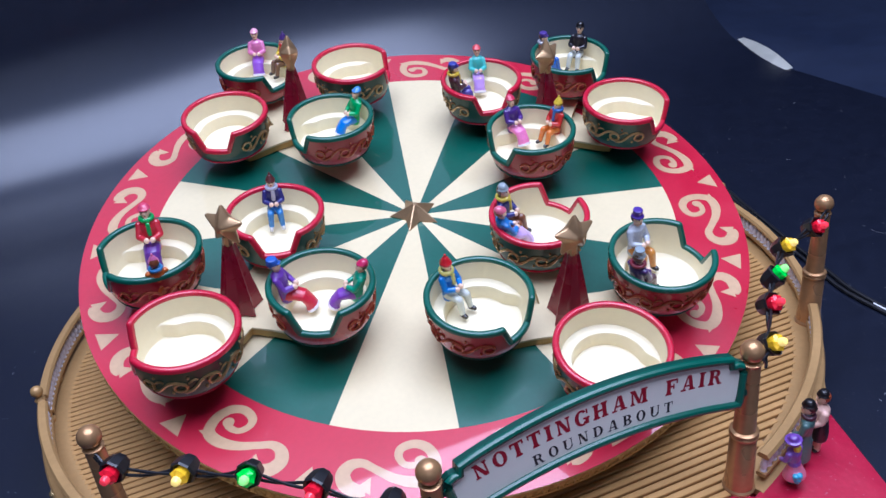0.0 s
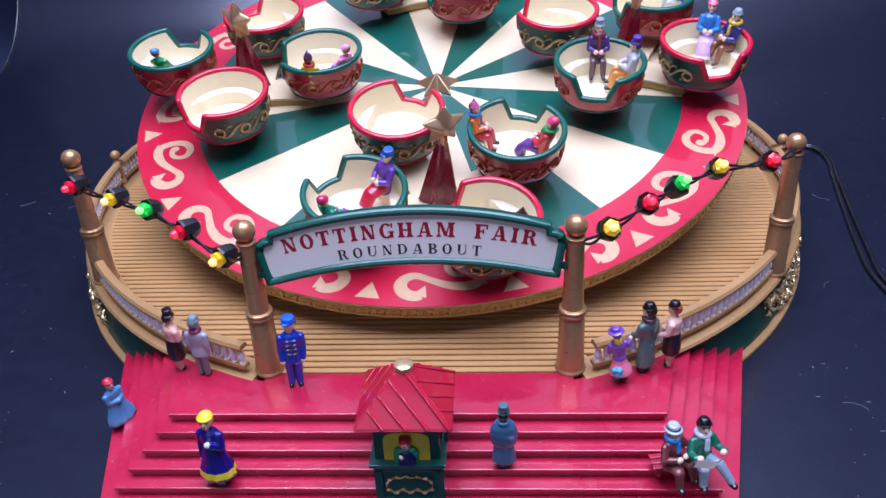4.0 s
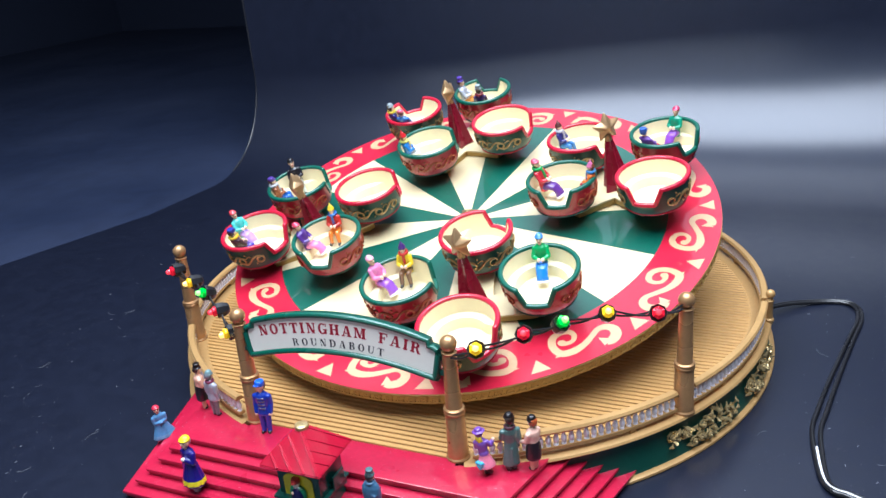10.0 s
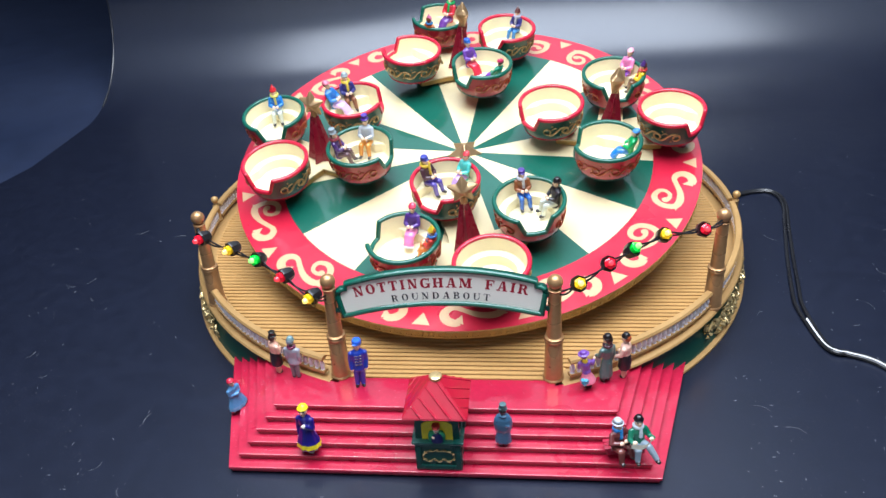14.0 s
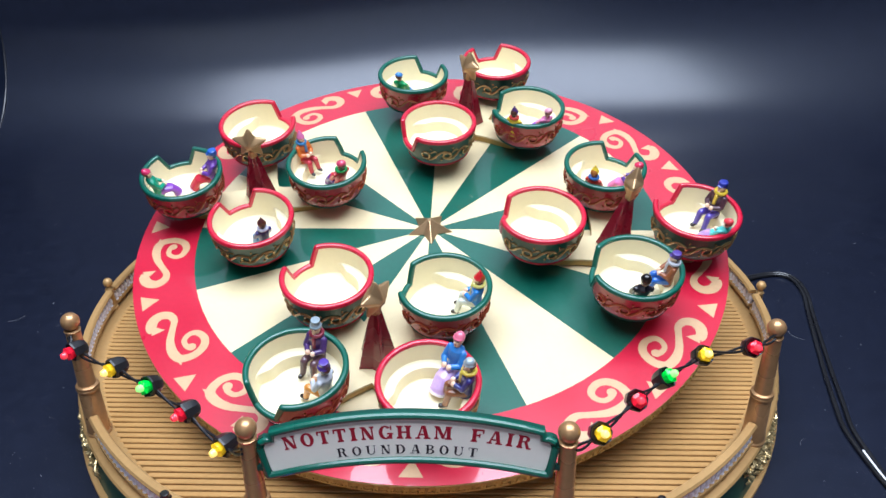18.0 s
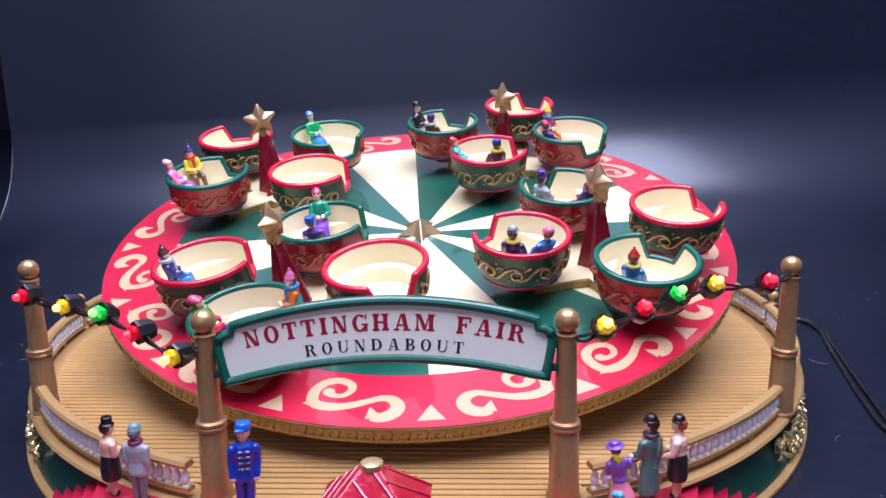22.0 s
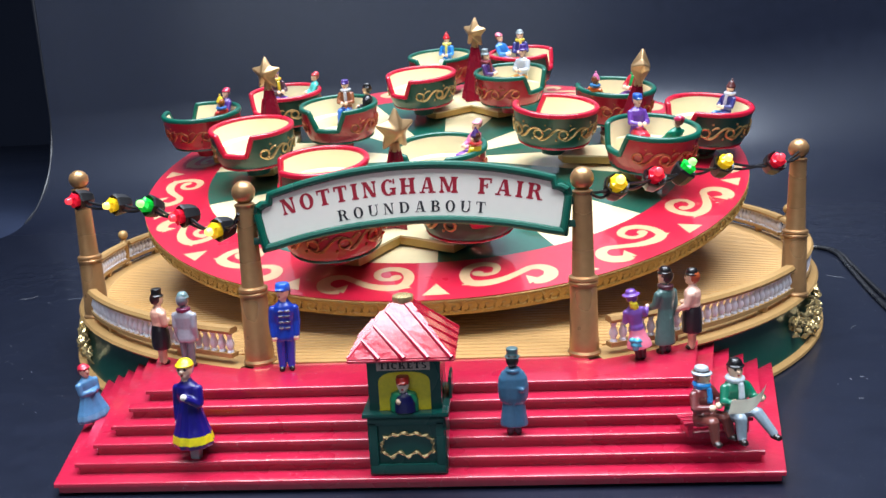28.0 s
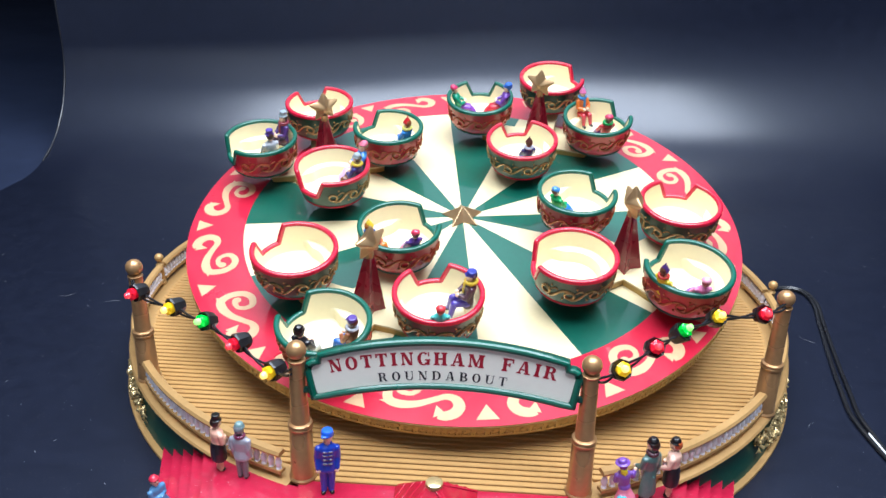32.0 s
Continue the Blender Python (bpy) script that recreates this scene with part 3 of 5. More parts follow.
def sign_outline(inset):
    zc_t, rt, zc_b, rb = 88.5 - 166.0, 166.0 - inset, 67.3 - 185.0, 185.0 + inset
    xs, xn, xl = 54.2 - inset, 49.2 - inset * 0.8, 51.9 - inset
    pts = [(x, zc_t + math.sqrt(rt * rt - x * x)) for x in [xn - 2 * xn * k / 24 for k in range(25)]]
    zt = pts[0][1]
    right = [(xs, zt - 6.2), (xs - 0.6, zt - 4.0), (xs - 2.4, zt - 2.9), (xn + 0.4, zt - 2.6)]
    left = [(-x, z) for x, z in reversed(right)]
    bottom = [(x, zc_b + math.sqrt(rb * rb - x * x)) for x in [-xl + 2 * xl * k / 24 for k in range(25)]]
    # softened lower corners
    (ax, az), (bx, bz) = bottom[0], bottom[-1]
    bottom = [(ax - 0.35, az + 1.4), (ax + 0.1, az + 0.35)] + bottom[1:-1] + [(bx - 0.1, bz + 0.35), (bx + 0.35, bz + 1.4)]
    return right + pts + left + bottom


def sign():
    s = thing("fair_sign", "arched white sign with dark green frame and red and black lettering", "sign")
    s.matrix_basis = pose(0, -0.1702, 0.0745) @ pose(0, 0, 0, -7, -1.1, 0) @ pose(0, 0.1702, -0.0742)
    up = Matrix.Translation((0, -170.2, 0)) @ Matrix.Rotation(radians(90), 4, "X")
    bm = bmesh.new()
    prism(bm, sign_outline(0), -1.2, 1.2, m=up)
    part("board", bm, DARK_GREEN, s, smooth=False)
    bm = bmesh.new()
    prism(bm, sign_outline(2.6), 1.2, 1.5, m=up)
    part("face", bm, WHITE, s, "white painted face", smooth=False)
    bm = bmesh.new()
    tube(bm, [up @ Vector((x, z, 1.5)) for x, z in sign_outline(1.35)], 1.45, 10, True)
    part("frame", bm, GREEN, s, "raised green frame")
    for sx in (-1, 1):
        bm = bmesh.new()
        box(bm, sx * 54, -170.2, 72, 3.0, 1.8, 2.4, 0.3)
        box(bm, sx * 54, -170.2, 64.5, 3.0, 1.8, 2.4, 0.3)
        part("bracket", bm, DARK_GREEN, s)

    def on_arc(z, r):
        return lambda x: (z - r + math.sqrt(r * r - x * x), math.degrees(math.asin(x / r)))

    letters(s, "NOTTINGHAM FAIR", on_arc(77.6, 200.0), 5.4, (-44.0, 44.0), INK_RED, -171.72)
    letters(s, "ROUNDABOUT", on_arc(71.35, 180.0), 3.7, (-24.8, 24.8), INK_BLACK, -171.72, T=0.22, t=0.07, sf=0.055)


sign()


# ---- strings of coloured bulbs ----
def light_string(name, bulbs, ends, axis):
    s = thing(name, "black twisted wire with glowing red, yellow and green bulbs", "light string", "strings of coloured bulbs")
    pts = [Vector(ends[0])] + [Vector(b[:3]) + Vector((0, 2.0, -0.5)) for b in bulbs] + [Vector(ends[1])]
    fine = []
    for k in range(len(pts) - 1):
        for j in range(8):
            u = j / 8
            p = pts[k].lerp(pts[k + 1], u)
            p.z -= 1.6 * math.sin(math.pi * u)
            fine.append(p)
    fine.append(pts[-1])
    for ph in (0, math.pi):
        bm = bmesh.new()
        tube(bm, [p + Vector((0, 1.0 * math.cos(ph + k * 0.42), 1.0 * math.sin(ph + k * 0.42))) for k, p in enumerate(fine)], 0.55, 6)
        part("wire", bm, BLACK, s)
    rnd = random.Random(4)
    for x, y, z, colour in bulbs:
        way = (Vector(axis) + Vector([rnd.uniform(-0.3, 0.3) for _ in range(3)])).normalized()
        m = Matrix.Translation((x, y, z)) @ way.to_track_quat("Z", "Y").to_matrix().to_4x4() @ Matrix.Scale(1.12, 4)
        bm = bmesh.new()
        lathe(bm, [(0, -6.0), (1.5, -6.0), (2.6, -5.4), (3.3, -4.2), (3.7, -2.6), (4.05, -0.2), (3.8, 0.5), (3.1, 0.1), (2.5, -1.6)], 8, m=m)
        so = part("socket", bm, BLACK, s, "black octagonal socket", angle=20)
        # petalled cup of the bulb with a rounded tip
        bm = bmesh.new()
        rows = []
        for r, h, w in ((1.8, -1.6, 0), (2.35, 0.2, 0), (2.5, 1.7, 0.3), (1.5, 2.5, 0.1)):
            rows.append([bm.verts.new(m @ Vector(((r + w * (k % 2)) * math.cos(math.pi * k / 6), (r + w * (k % 2)) * math.sin(math.pi * k / 6), h + w * (k % 2)))) for k in range(12)])
        for a, b in zip(rows, rows[1:]):
            for k in range(12):
                bm.faces.new([a[k], a[(k + 1) % 12], b[(k + 1) % 12], b[k]])
        bm.faces.new(rows[0])
        bm.faces.new(rows[-1])
        bulb = part("bulb", bm, GLOW[colour], so, colour + " faceted glowing bulb", smooth=False)
        bm = bmesh.new()
        lathe(bm, [(0, 1.6), (1.35, 1.9), (1.4, 3.3), (1.05, 4.3), (0, 4.8)], 12, m=m)
        part("bulb_tip", bm, TIP[colour], so, colour + " glowing tip")


light_string("light_string", [(-146, -115, 73.4, "red"), (-125.2, -125, 72.2, "yellow"), (-106.1, -137.2, 73.0, "green"), (-88.1, -149.7, 70.2, "red"), (-69.5, -165.3, 67.3, "yellow")],
             [(-150.5, -106.5, 76), (-59, -173.5, 73)], (-0.58, -0.80, 0.10))
light_string("light_string", [(69.5, -166.9, 77.6, "yellow"), (85.8, -148, 77.4, "red"), (99.9, -134.2, 78.0, "green"), (118, -119.2, 77.8, "yellow"), (140.3, -112.3, 76.9, "red")],
             [(60, -173, 76), (151, -107, 79)], (0.40, -0.58, 0.71))

# ---- turntable ----
TILT_N = Vector((-0.010, -0.250, 1.0)).normalized()
TILT_X = (Vector((1, 0, 0)) - TILT_N.x * TILT_N).normalized()
TILT = Matrix.Translation((0.0010, 0.0012, 0.0731)) @ Matrix((TILT_X, TILT_N.cross(TILT_X), TILT_N)).transposed().to_4x4()
TURN0, TURN = 19.93, 18.2234
ARM_TURN = -45.6
RIDES = [(180, 120.7, -97), (270, 62.2, -75), (90, 176.2, 66), (0, 26.6, -109)]
# loose play: the way each ride leans on its pivot, and its obelisk on the ride, in radians
LEANS = [((-0.0143, 0.0729), (-0.024, 0.048)), ((-0.024, 0.009), (0.001, 0.059)), ((-0.0276, -0.006), (-0.029, 0.068)), ((0.0053, 0.0311), (0.0034, 0.079))]


def leaned(l):
    return Matrix.Rotation(math.hypot(*l), 4, Vector((-l[1], l[0], 0)))


def table_pose(t):
    return TILT @ pose(0, 0, 0, 0, 0, TURN0 + TURN * t)


def ride_pose(i, t):
    base, phase, _ = RIDES[i]
    return TILT @ pose(0, 0, 0, 0, 0, TURN0 + TURN * t + base) @ pose(0.098, 0, 0, 0, 0, phase + ARM_TURN * t) @ leaned(LEANS[i][0])


def wedge_points(r0, r1, a0, a1, n):
    pts = [(r1 * math.cos(radians(a0 + (a1 - a0) * k / n)), r1 * math.sin(radians(a0 + (a1 - a0) * k / n))) for k in range(n + 1)]
    if r0 < 0.1:
        return pts + [(0, 0)]
    return pts + [(r0 * math.cos(radians(a1 + (a0 - a1) * k / n)), r0 * math.sin(radians(a1 + (a0 - a1) * k / n))) for k in range(n + 1)]


def scroll_mesh(flip):
    """A painted S scroll with a volute at each end; local x runs along the ring, y outwards."""
    bm = bmesh.new()

    def ribbon(pts, ws, z=0.18):
        L = []
        n = len(pts)
        for k, (x, y) in enumerate(pts):
            ax, ay = pts[max(k - 1, 0)]
            bx, by = pts[min(k + 1, n - 1)]
            d = math.hypot(bx - ax, by - ay) or 1
            nx, ny = -(by - ay) / d, (bx - ax) / d
            L.append((bm.verts.new((x + nx * ws[k] / 2, y + ny * ws[k] / 2, z)), bm.verts.new((x - nx * ws[k] / 2, y - ny * ws[k] / 2, z))))
        for a, b in zip(L, L[1:]):
            bm.faces.new([a[0], b[0], b[1], a[1]])

    def smooth_path(pts, n=6):
        out = []
        m = len(pts)
        for k in range(m - 1):
            p0, p1, p2, p3 = (Vector(pts[max(0, min(m - 1, j))]) for j in (k - 1, k, k + 1, k + 2))
            for j in range(n):
                u = j / n
                out.append(0.5 * (2 * p1 + (p2 - p0) * u + (2 * p0 - 5 * p1 + 4 * p2 - p3) * u * u + (3 * p1 - p0 - 3 * p2 + p3) * u ** 3))
        return out + [Vector(pts[-1])]

    # x, y and width along the volute, then along the stem
    ring = smooth_path([(-11.3, 3.6, 3.4), (-9.0, 2.2, 2.8), (-5.2, 2.4, 2.6), (-2.8, 5.6, 3.0), (-3.6, 9.2, 3.4), (-8.4, 11.2, 3.7), (-13.2, 9.6, 4.0), (-16.0, 5.4, 4.2), (-16.4, 0.6, 4.4), (-14.6, -3.2, 4.6), (-9.0, -4.6, 4.6), (-2.0, -3.4, 3.8), (5.0, 0.0, 3.2), (10.0, 2.4, 3.5), (14.4, 1.4, 4.6), (16.6, -2.4, 5.4), (15.0, -6.6, 5.6), (11.0, -8.8, 5.2), (8.0, -8.6, 4.2)])
    ribbon([(p.x * flip, p.y) for p in ring], [p.z for p in ring])
    for cx, cy, r in ((-11.0, 4.0, 2.3),):
        bm.faces.new([bm.verts.new((flip * cx + r * math.cos(j * math.pi / 6), cy + r * math.sin(j * math.pi / 6), 0.2)) for j in range(12)])
    for tri in (((-19.4, -3.6), (-14.0, -0.8), (-13.4, -5.4)), ((6.4, -3.2), (6.0, -10.2), (11.6, -7.6))):
        bm.faces.new([bm.verts.new((flip * x, y, 0.19)) for x, y in tri])
    for f in bm.faces:
        f.normal_update()
        if f.normal.z < 0:
            f.normal_flip()
    return mesh_of("scroll", bm, SCROLL, smooth=False)


def turntable():
    t = thing("turntable", "tilted round turntable, red rim, green and cream wedges, gold scrolls", "turntable")
    bm = bmesh.new()
    lathe(bm, [(0, -9.0), (120, -9.0), (150, -8.4), (155.2, -7.8), (156.6, -7.0), (156.6, -1.2), (157.2, -0.6), (156.6, -0.1), (0, -0.1)], 180)
    part("edge_band", bm, BAND_GOLD, t, "gold embossed edge band")
    bm = bmesh.new()
    lathe(bm, [(125.6, -0.05), (157.0, -0.05), (157.0, 0.15), (125.6, 0.15), (125.6, -0.05)], 180)
    part("rim", bm, TABLE_RED, t, "glossy red painted rim", smooth=False)
    for k in range(16):
        bm = bmesh.new()
        prism(bm, wedge_points(0, 126.0, 22.5 * k - 11.25, 22.5 * k + 11.25, 8), -0.05, 0.16)
        part("wedge", bm, TABLE_CREAM if k % 2 == 0 else TABLE_GREEN, t, "cream painted wedge" if k % 2 == 0 else "green painted wedge", smooth=False)
    sm = {1: scroll_mesh(1), 0: scroll_mesh(-1)}
    bm = bmesh.new()
    prism(bm, [(-5.2, -4.2), (5.2, -4.2), (0, 4.6)], -0.02, 0.2)
    tri = mesh_of("triangle", bm, SCROLL, smooth=False)
    for k in range(16):
        a = 22.5 * k
        part("scroll", sm[k % 2], None, t, at=pose(0, 0, 0, 0, 0, a) @ mm(142.2, 0, 0.05) @ pose(0, 0, 0, 0, 0, 90))
        part("triangle", tri, None, t, at=pose(0, 0, 0, 0, 0, a + 11.25) @ mm(149, 0, 0) @ pose(0, 0, 0, 0, 0, 90))
    # embossed links round the edge band
    bm = bmesh.new()
    tube(bm, [(0, y, z) for y, z in ((-3.0, 1.9), (-0.8, 2.2), (1.6, 2.0), (2.6, 0.6), (2.0, -1.4), (0.2, -2.2), (-1.4, -1.3), (-1.1, 0.2), (0.3, 0.4))], [0.45, 0.62, 0.68, 0.72, 0.72, 0.68, 0.62, 0.6, 0.5], 6)
    ball(bm, (0, -2.7, -1.9), 0.6, seg=6)
    link = mesh_of("link", bm, BAND_GOLD)
    for k in range(156):
        a = 360 / 156 * k
        part("link", link, None, t, at=pose(0, 0, 0, 0, 0, a) @ mm(156.5, 0, -3.7))
    bm = bmesh.new()
    star_dome(bm, 12.6, 6.0, 8.2)
    bmesh.ops.bevel(bm, geom=[e for e in bm.edges if max(v.co.z for v in e.verts) > 8], offset=0.45, segments=1, affect="EDGES")
    part("centre_star", bm, CENTRE_GOLD, t, "faceted gold centre star", smooth=False)
    return t


def star_dome(bm, ro, ri, h):
    top = bm.verts.new((0, 0, h))
    ring, low = [], []
    for k in range(10):
        r = ro if k % 2 == 0 else ri
        a = math.pi * k / 5
        ring.append(bm.verts.new((r * math.cos(a), r * math.sin(a), 0.7)))
        low.append(bm.verts.new((r * math.cos(a), r * math.sin(a), 0.1)))
    for k in range(10):
        j = (k + 1) % 10
        bm.faces.new([ring[k], ring[j], top])
        bm.faces.new([low[k], low[j], ring[j], ring[k]])
    bm.faces.new(low)


TABLE = turntable()

# ---- teacup rides ----
CUP_TOP, CUP_BOT, CUP_LOW = 29.0, 10.9, 19.4


CUP_SIDE = [(10.9, 16.4), (11.7, 17.9), (13.2, 18.9), (16.0, 19.8), (21.0, 20.5), (26.0, 21.0), (29.4, 21.3)]
BENCH_Z, FLOOR_Z = 19.8, 13.4


def cup_out(z):
    for (z0, r0), (z1, r1) in zip(CUP_SIDE, CUP_SIDE[1:]):
        if z <= z1:
            return r0 + (r1 - r0) * (z - z0) / (z1 - z0)
    return CUP_SIDE[-1][1]


def cup_top(a):
    """Rim height at a degrees from the middle of the doorway, whose sides slant."""
    a = abs((a + 180) % 360 - 180)
    s = max(0.0, min(1.0, (a - 17.5) / 11.5))
    return CUP_LOW + (CUP_TOP - CUP_LOW) * s


ANGLES = sorted({s * a for s in (-1, 1) for a in (0, 5, 10, 14, 16.4, 17.5, 18.4, 21, 24, 27, 28.4, 29, 30, 32, 36, *range(40, 180, 5))} | {180})


def cup_meshes(body_mat, rim_mat, relief_mat):
    outer, inner = bmesh.new(), bmesh.new()

    def grid(bm, rows, closed=False):
        vs = [[bm.verts.new(p) for p in row] for row in rows]
        n = len(vs)
        for k in range(n):
            a, b = vs[k], vs[(k + 1) % n]
            for j in range(len(a) if closed else len(a) - 1):
                i = (j + 1) % len(a)
                bm.faces.new([a[j], b[j], b[i], a[i]])
        return vs

    rows, rows2, rim = [], [], []
    for a in ANGLES:
        top, c, s = cup_top(a), math.cos(radians(a)), math.sin(radians(a))
        row = []
        for j in range(13):
            z = CUP_BOT + (top - CUP_BOT) * (j / 12) ** 1.4
            row.append((cup_out(z) * c, cup_out(z) * s, z))
        rows.append(row)
        row = []
        for j in range(8):
            z = top - (top - FLOOR_Z - 0.4) * j / 7
            r = cup_out(z) - 1.8
            row.append((r * c, r * s, z))
        row.append(((cup_out(FLOOR_Z) - 2.6) * c, (cup_out(FLOOR_Z) - 2.6) * s, FLOOR_Z))
        rows2.append(row)
        rim.append(Vector(((cup_out(top) - 0.7) * c, (cup_out(top) - 0.7) * s, top)))
    v = grid(outer, rows)
    outer.faces.new([r[0] for r in v])
    v = grid(inner, rows2)
    inner.faces.new([r[-1] for r in v])
    lathe(outer, [(0, 4.5), (6, 4.5), (7, 9.0), (13.0, 10.2), (14.0, 11.0), (0, 11.0)], 24)
    # flat-topped rim band that follows the doorway
    rb = bmesh.new()
    n = len(rim)
    sections = []
    for k, p in enumerate(rim):
        d = (rim[(k + 1) % n] - rim[k - 1]).normalized()
        out = Vector((p.x, p.y, 0)).normalized()
        up = out.cross(d).normalized()
        up = up if up.dot(Vector((0, 0, 1))) > 0 else -up
        sections.append([p + out * u + up * w for u, w in ((-1.15, -1.2), (-1.25, 0.3), (-0.85, 0.85), (0.0, 1.0), (0.85, 0.85), (1.3, 0.3), (1.3, -1.1), (0.6, -1.5))])
    grid(rb, sections, True)
    base = bmesh.new()
    tube(base, [(17.75 * math.cos(radians(a)), 17.75 * math.sin(radians(a)), 11.5) for a in range(0, 360, 6)], 0.62, 6, True)
    bench = bmesh.new()
    inner_r = cup_out(BENCH_Z) - 1.85
    rows = []
    for j in range(61):
        a = 56 + 248 * j / 60
        u = max(0.0, min(1.0, (abs(a - 180) - 97) / 27))
        ri = 14.0 + (inner_r - 14.2) * u * u * (3 - 2 * u)
        c, s = math.cos(radians(a)), math.sin(radians(a))
        rows.append([bench.verts.new((r * c, r * s, z)) for r, z in ((inner_r + 0.1, FLOOR_Z), (inner_r + 0.3, BENCH_Z), (min(ri + 0.9, inner_r + 0.2), BENCH_Z + 0.1), (ri + 0.3, BENCH_Z - 0.2), (ri, BENCH_Z - 0.9), (ri - 0.5, FLOOR_Z))])
    for p, q in zip(rows, rows[1:]):
        for j in range(6):
            bench.faces.new([p[j], p[(j + 1) % 6], q[(j + 1) % 6], q[j]])
    bench.faces.new(rows[0])
    bench.faces.new(rows[-1])
    orn = bmesh.new()

    def surf(a, z, lift=0.25):
        r = cup_out(z) + lift
        return (r * math.cos(radians(a)), r * math.sin(radians(a)), z)

    # running scroll of open rings joined by rising stems
    mid, pitch = 19.6, 34.0
    for k in range(9):
        a = 180 + pitch * (k - 4)
        tube(orn, [surf(a + 6.3 * math.cos(j * math.pi / 6), mid + 2.2 * math.sin(j * math.pi / 6), 0.4) for j in range(12)], 0.62, 6, True)
        if k < 8:
            tube(orn, [surf(a + x, mid + z, 0.3) for x, z in ((-2, -2.3), (4, -3.0), (10, -2.4), (15, -0.8), (19, 1.0), (24, 2.4), (30, 2.9), (36, 2.4))], [0.35, 0.7, 0.75, 0.7, 0.65, 0.65, 0.55, 0.3], 6)
            tube(orn, [surf(a + x, mid + z, 0.3) for x, z in ((8, 1.6), (12, 2.9), (16, 3.2), (18, 2.4))], [0.3, 0.5, 0.45, 0.25], 5)
            ball(orn, surf(a + 25, mid - 2.8, 0.2), 0.65, seg=6)
            ball(orn, surf(a + 9, mid + 4.6, 0.2), 0.6, seg=6)
    return (mesh_of("cup", outer, body_mat), mesh_of("lining", inner, CUP_CREAM), mesh_of("rim", rb, rim_mat, angle=50), mesh_of("bench", bench, CUP_CREAM), mesh_of("ornament", orn, relief_mat), mesh_of("base_ring", base, rim_mat))


CUPS = {"G": cup_meshes(CUP_RED, GREEN, RED_GILT), "R": cup_meshes(DARK_GREEN, RED, CUP_GOLD)}
# doorway direction of each cup, degrees from its arm
DOORS = [{"G0": 285, "R0": 206, "G1": 46, "R1": 307}, {"G0": 15, "R0": 310, "G1": 128, "R1": 11},
         {"G0": 266, "R0": 324, "G1": 192, "R1": 45}, {"G0": 258, "R0": 127, "G1": 325, "R1": 346}]
ARMS = {"G0": 0, "R0": 90, "G1": 180, "R1": 270}


def obelisk_mesh():
    bm = bmesh.new()
    rows = []
    for z, s in ((5.5, 1.0), (7.0, 0.95), (39.5, 0.27)):
        rows.append([bm.verts.new(((10.0 if k % 2 == 0 else 5.4) * s * math.cos(math.pi * k / 5), (10.0 if k % 2 == 0 else 5.4) * s * math.sin(math.pi * k / 5), z)) for k in range(10)])
    for a, b in zip(rows, rows[1:]):
        for k in range(10):
            bm.faces.new([a[k], a[(k + 1) % 10], b[(k + 1) % 10], b[k]])
    bm.faces.new(rows[0])
    bm.faces.new(rows[-1])
    bmesh.ops.bevel(bm, geom=[e for e in bm.edges], offset=0.25, segments=1, affect="EDGES")
    return mesh_of("obelisk", bm, MAROON, angle=20)


def star_mesh():
    bm = bmesh.new()
    ring = [bm.verts.new((0, (10.9 if k % 2 == 0 else 5.6) * math.sin(math.pi * k / 5), (10.9 if k % 2 == 0 else 5.6) * math.cos(math.pi * k / 5))) for k in range(10)]
    for x in (-5.8, 5.8):
        tip = bm.verts.new((x, 0, 0))
        for k in range(10):
            bm.faces.new([ring[k], ring[(k + 1) % 10], tip])
    bmesh.ops.recalc_face_normals(bm, faces=list(bm.faces))
    bmesh.ops.bevel(bm, geom=list(bm.edges), offset=0.8, segments=3, affect="EDGES", profile=0.5)
    lathe(bm, [(0, -9.0), (2.4, -9.0), (2.0, -5), (0, -5)], 8)
    return mesh_of("star", bm, STAR_GOLD, angle=28)


OBELISK, STAR = obelisk_mesh(), star_mesh()


def arm_mesh():
    bm = bmesh.new()
    prism(bm, [(9.5, -9.5), (18, -8.4), (31, -8.0), (35, -7.2), (36.5, 0), (35, 7.2), (31, 8.0), (18, 8.4), (9.5, 9.5)], 4.2, 5.2)
    bmesh.ops.bevel(bm, geom=[e for e in bm.edges if all(v.co.z > 5 and v.co.x > 10 for v in e.verts)], offset=0.4, segments=2, affect="EDGES")
    return mesh_of("arm", bm, CREAM, angle=30)


def arm_side_mesh():
    bm = bmesh.new()
    prism(bm, [(9.2, -9.2), (18, -8.1), (31, -7.7), (34.7, -6.9), (36.1, 0), (34.7, 6.9), (31, 7.7), (18, 8.1), (9.2, 9.2)], 0.8, 4.3)
    return mesh_of("arm_side", bm, ARM_GOLD, angle=30)


def hub_mesh():
    bm = bmesh.new()
    prism(bm, [(-9.5, -9.5), (9.5, -9.5), (9.5, 9.5), (-9.5, 9.5)], 4.2, 5.2)
    return mesh_of("hub", bm, CREAM, angle=30)


def hub_base_mesh():
    bm = bmesh.new()
    lathe(bm, [(0, 0.2), (9.0, 0.2), (9.0, 4.1), (0, 4.1)], 24)
    return mesh_of("hub_base", bm, ARM_GOLD, angle=30)


ARM, HUB, ARM_SIDE, HUB_BASE = arm_mesh(), hub_mesh(), arm_side_mesh(), hub_base_mesh()


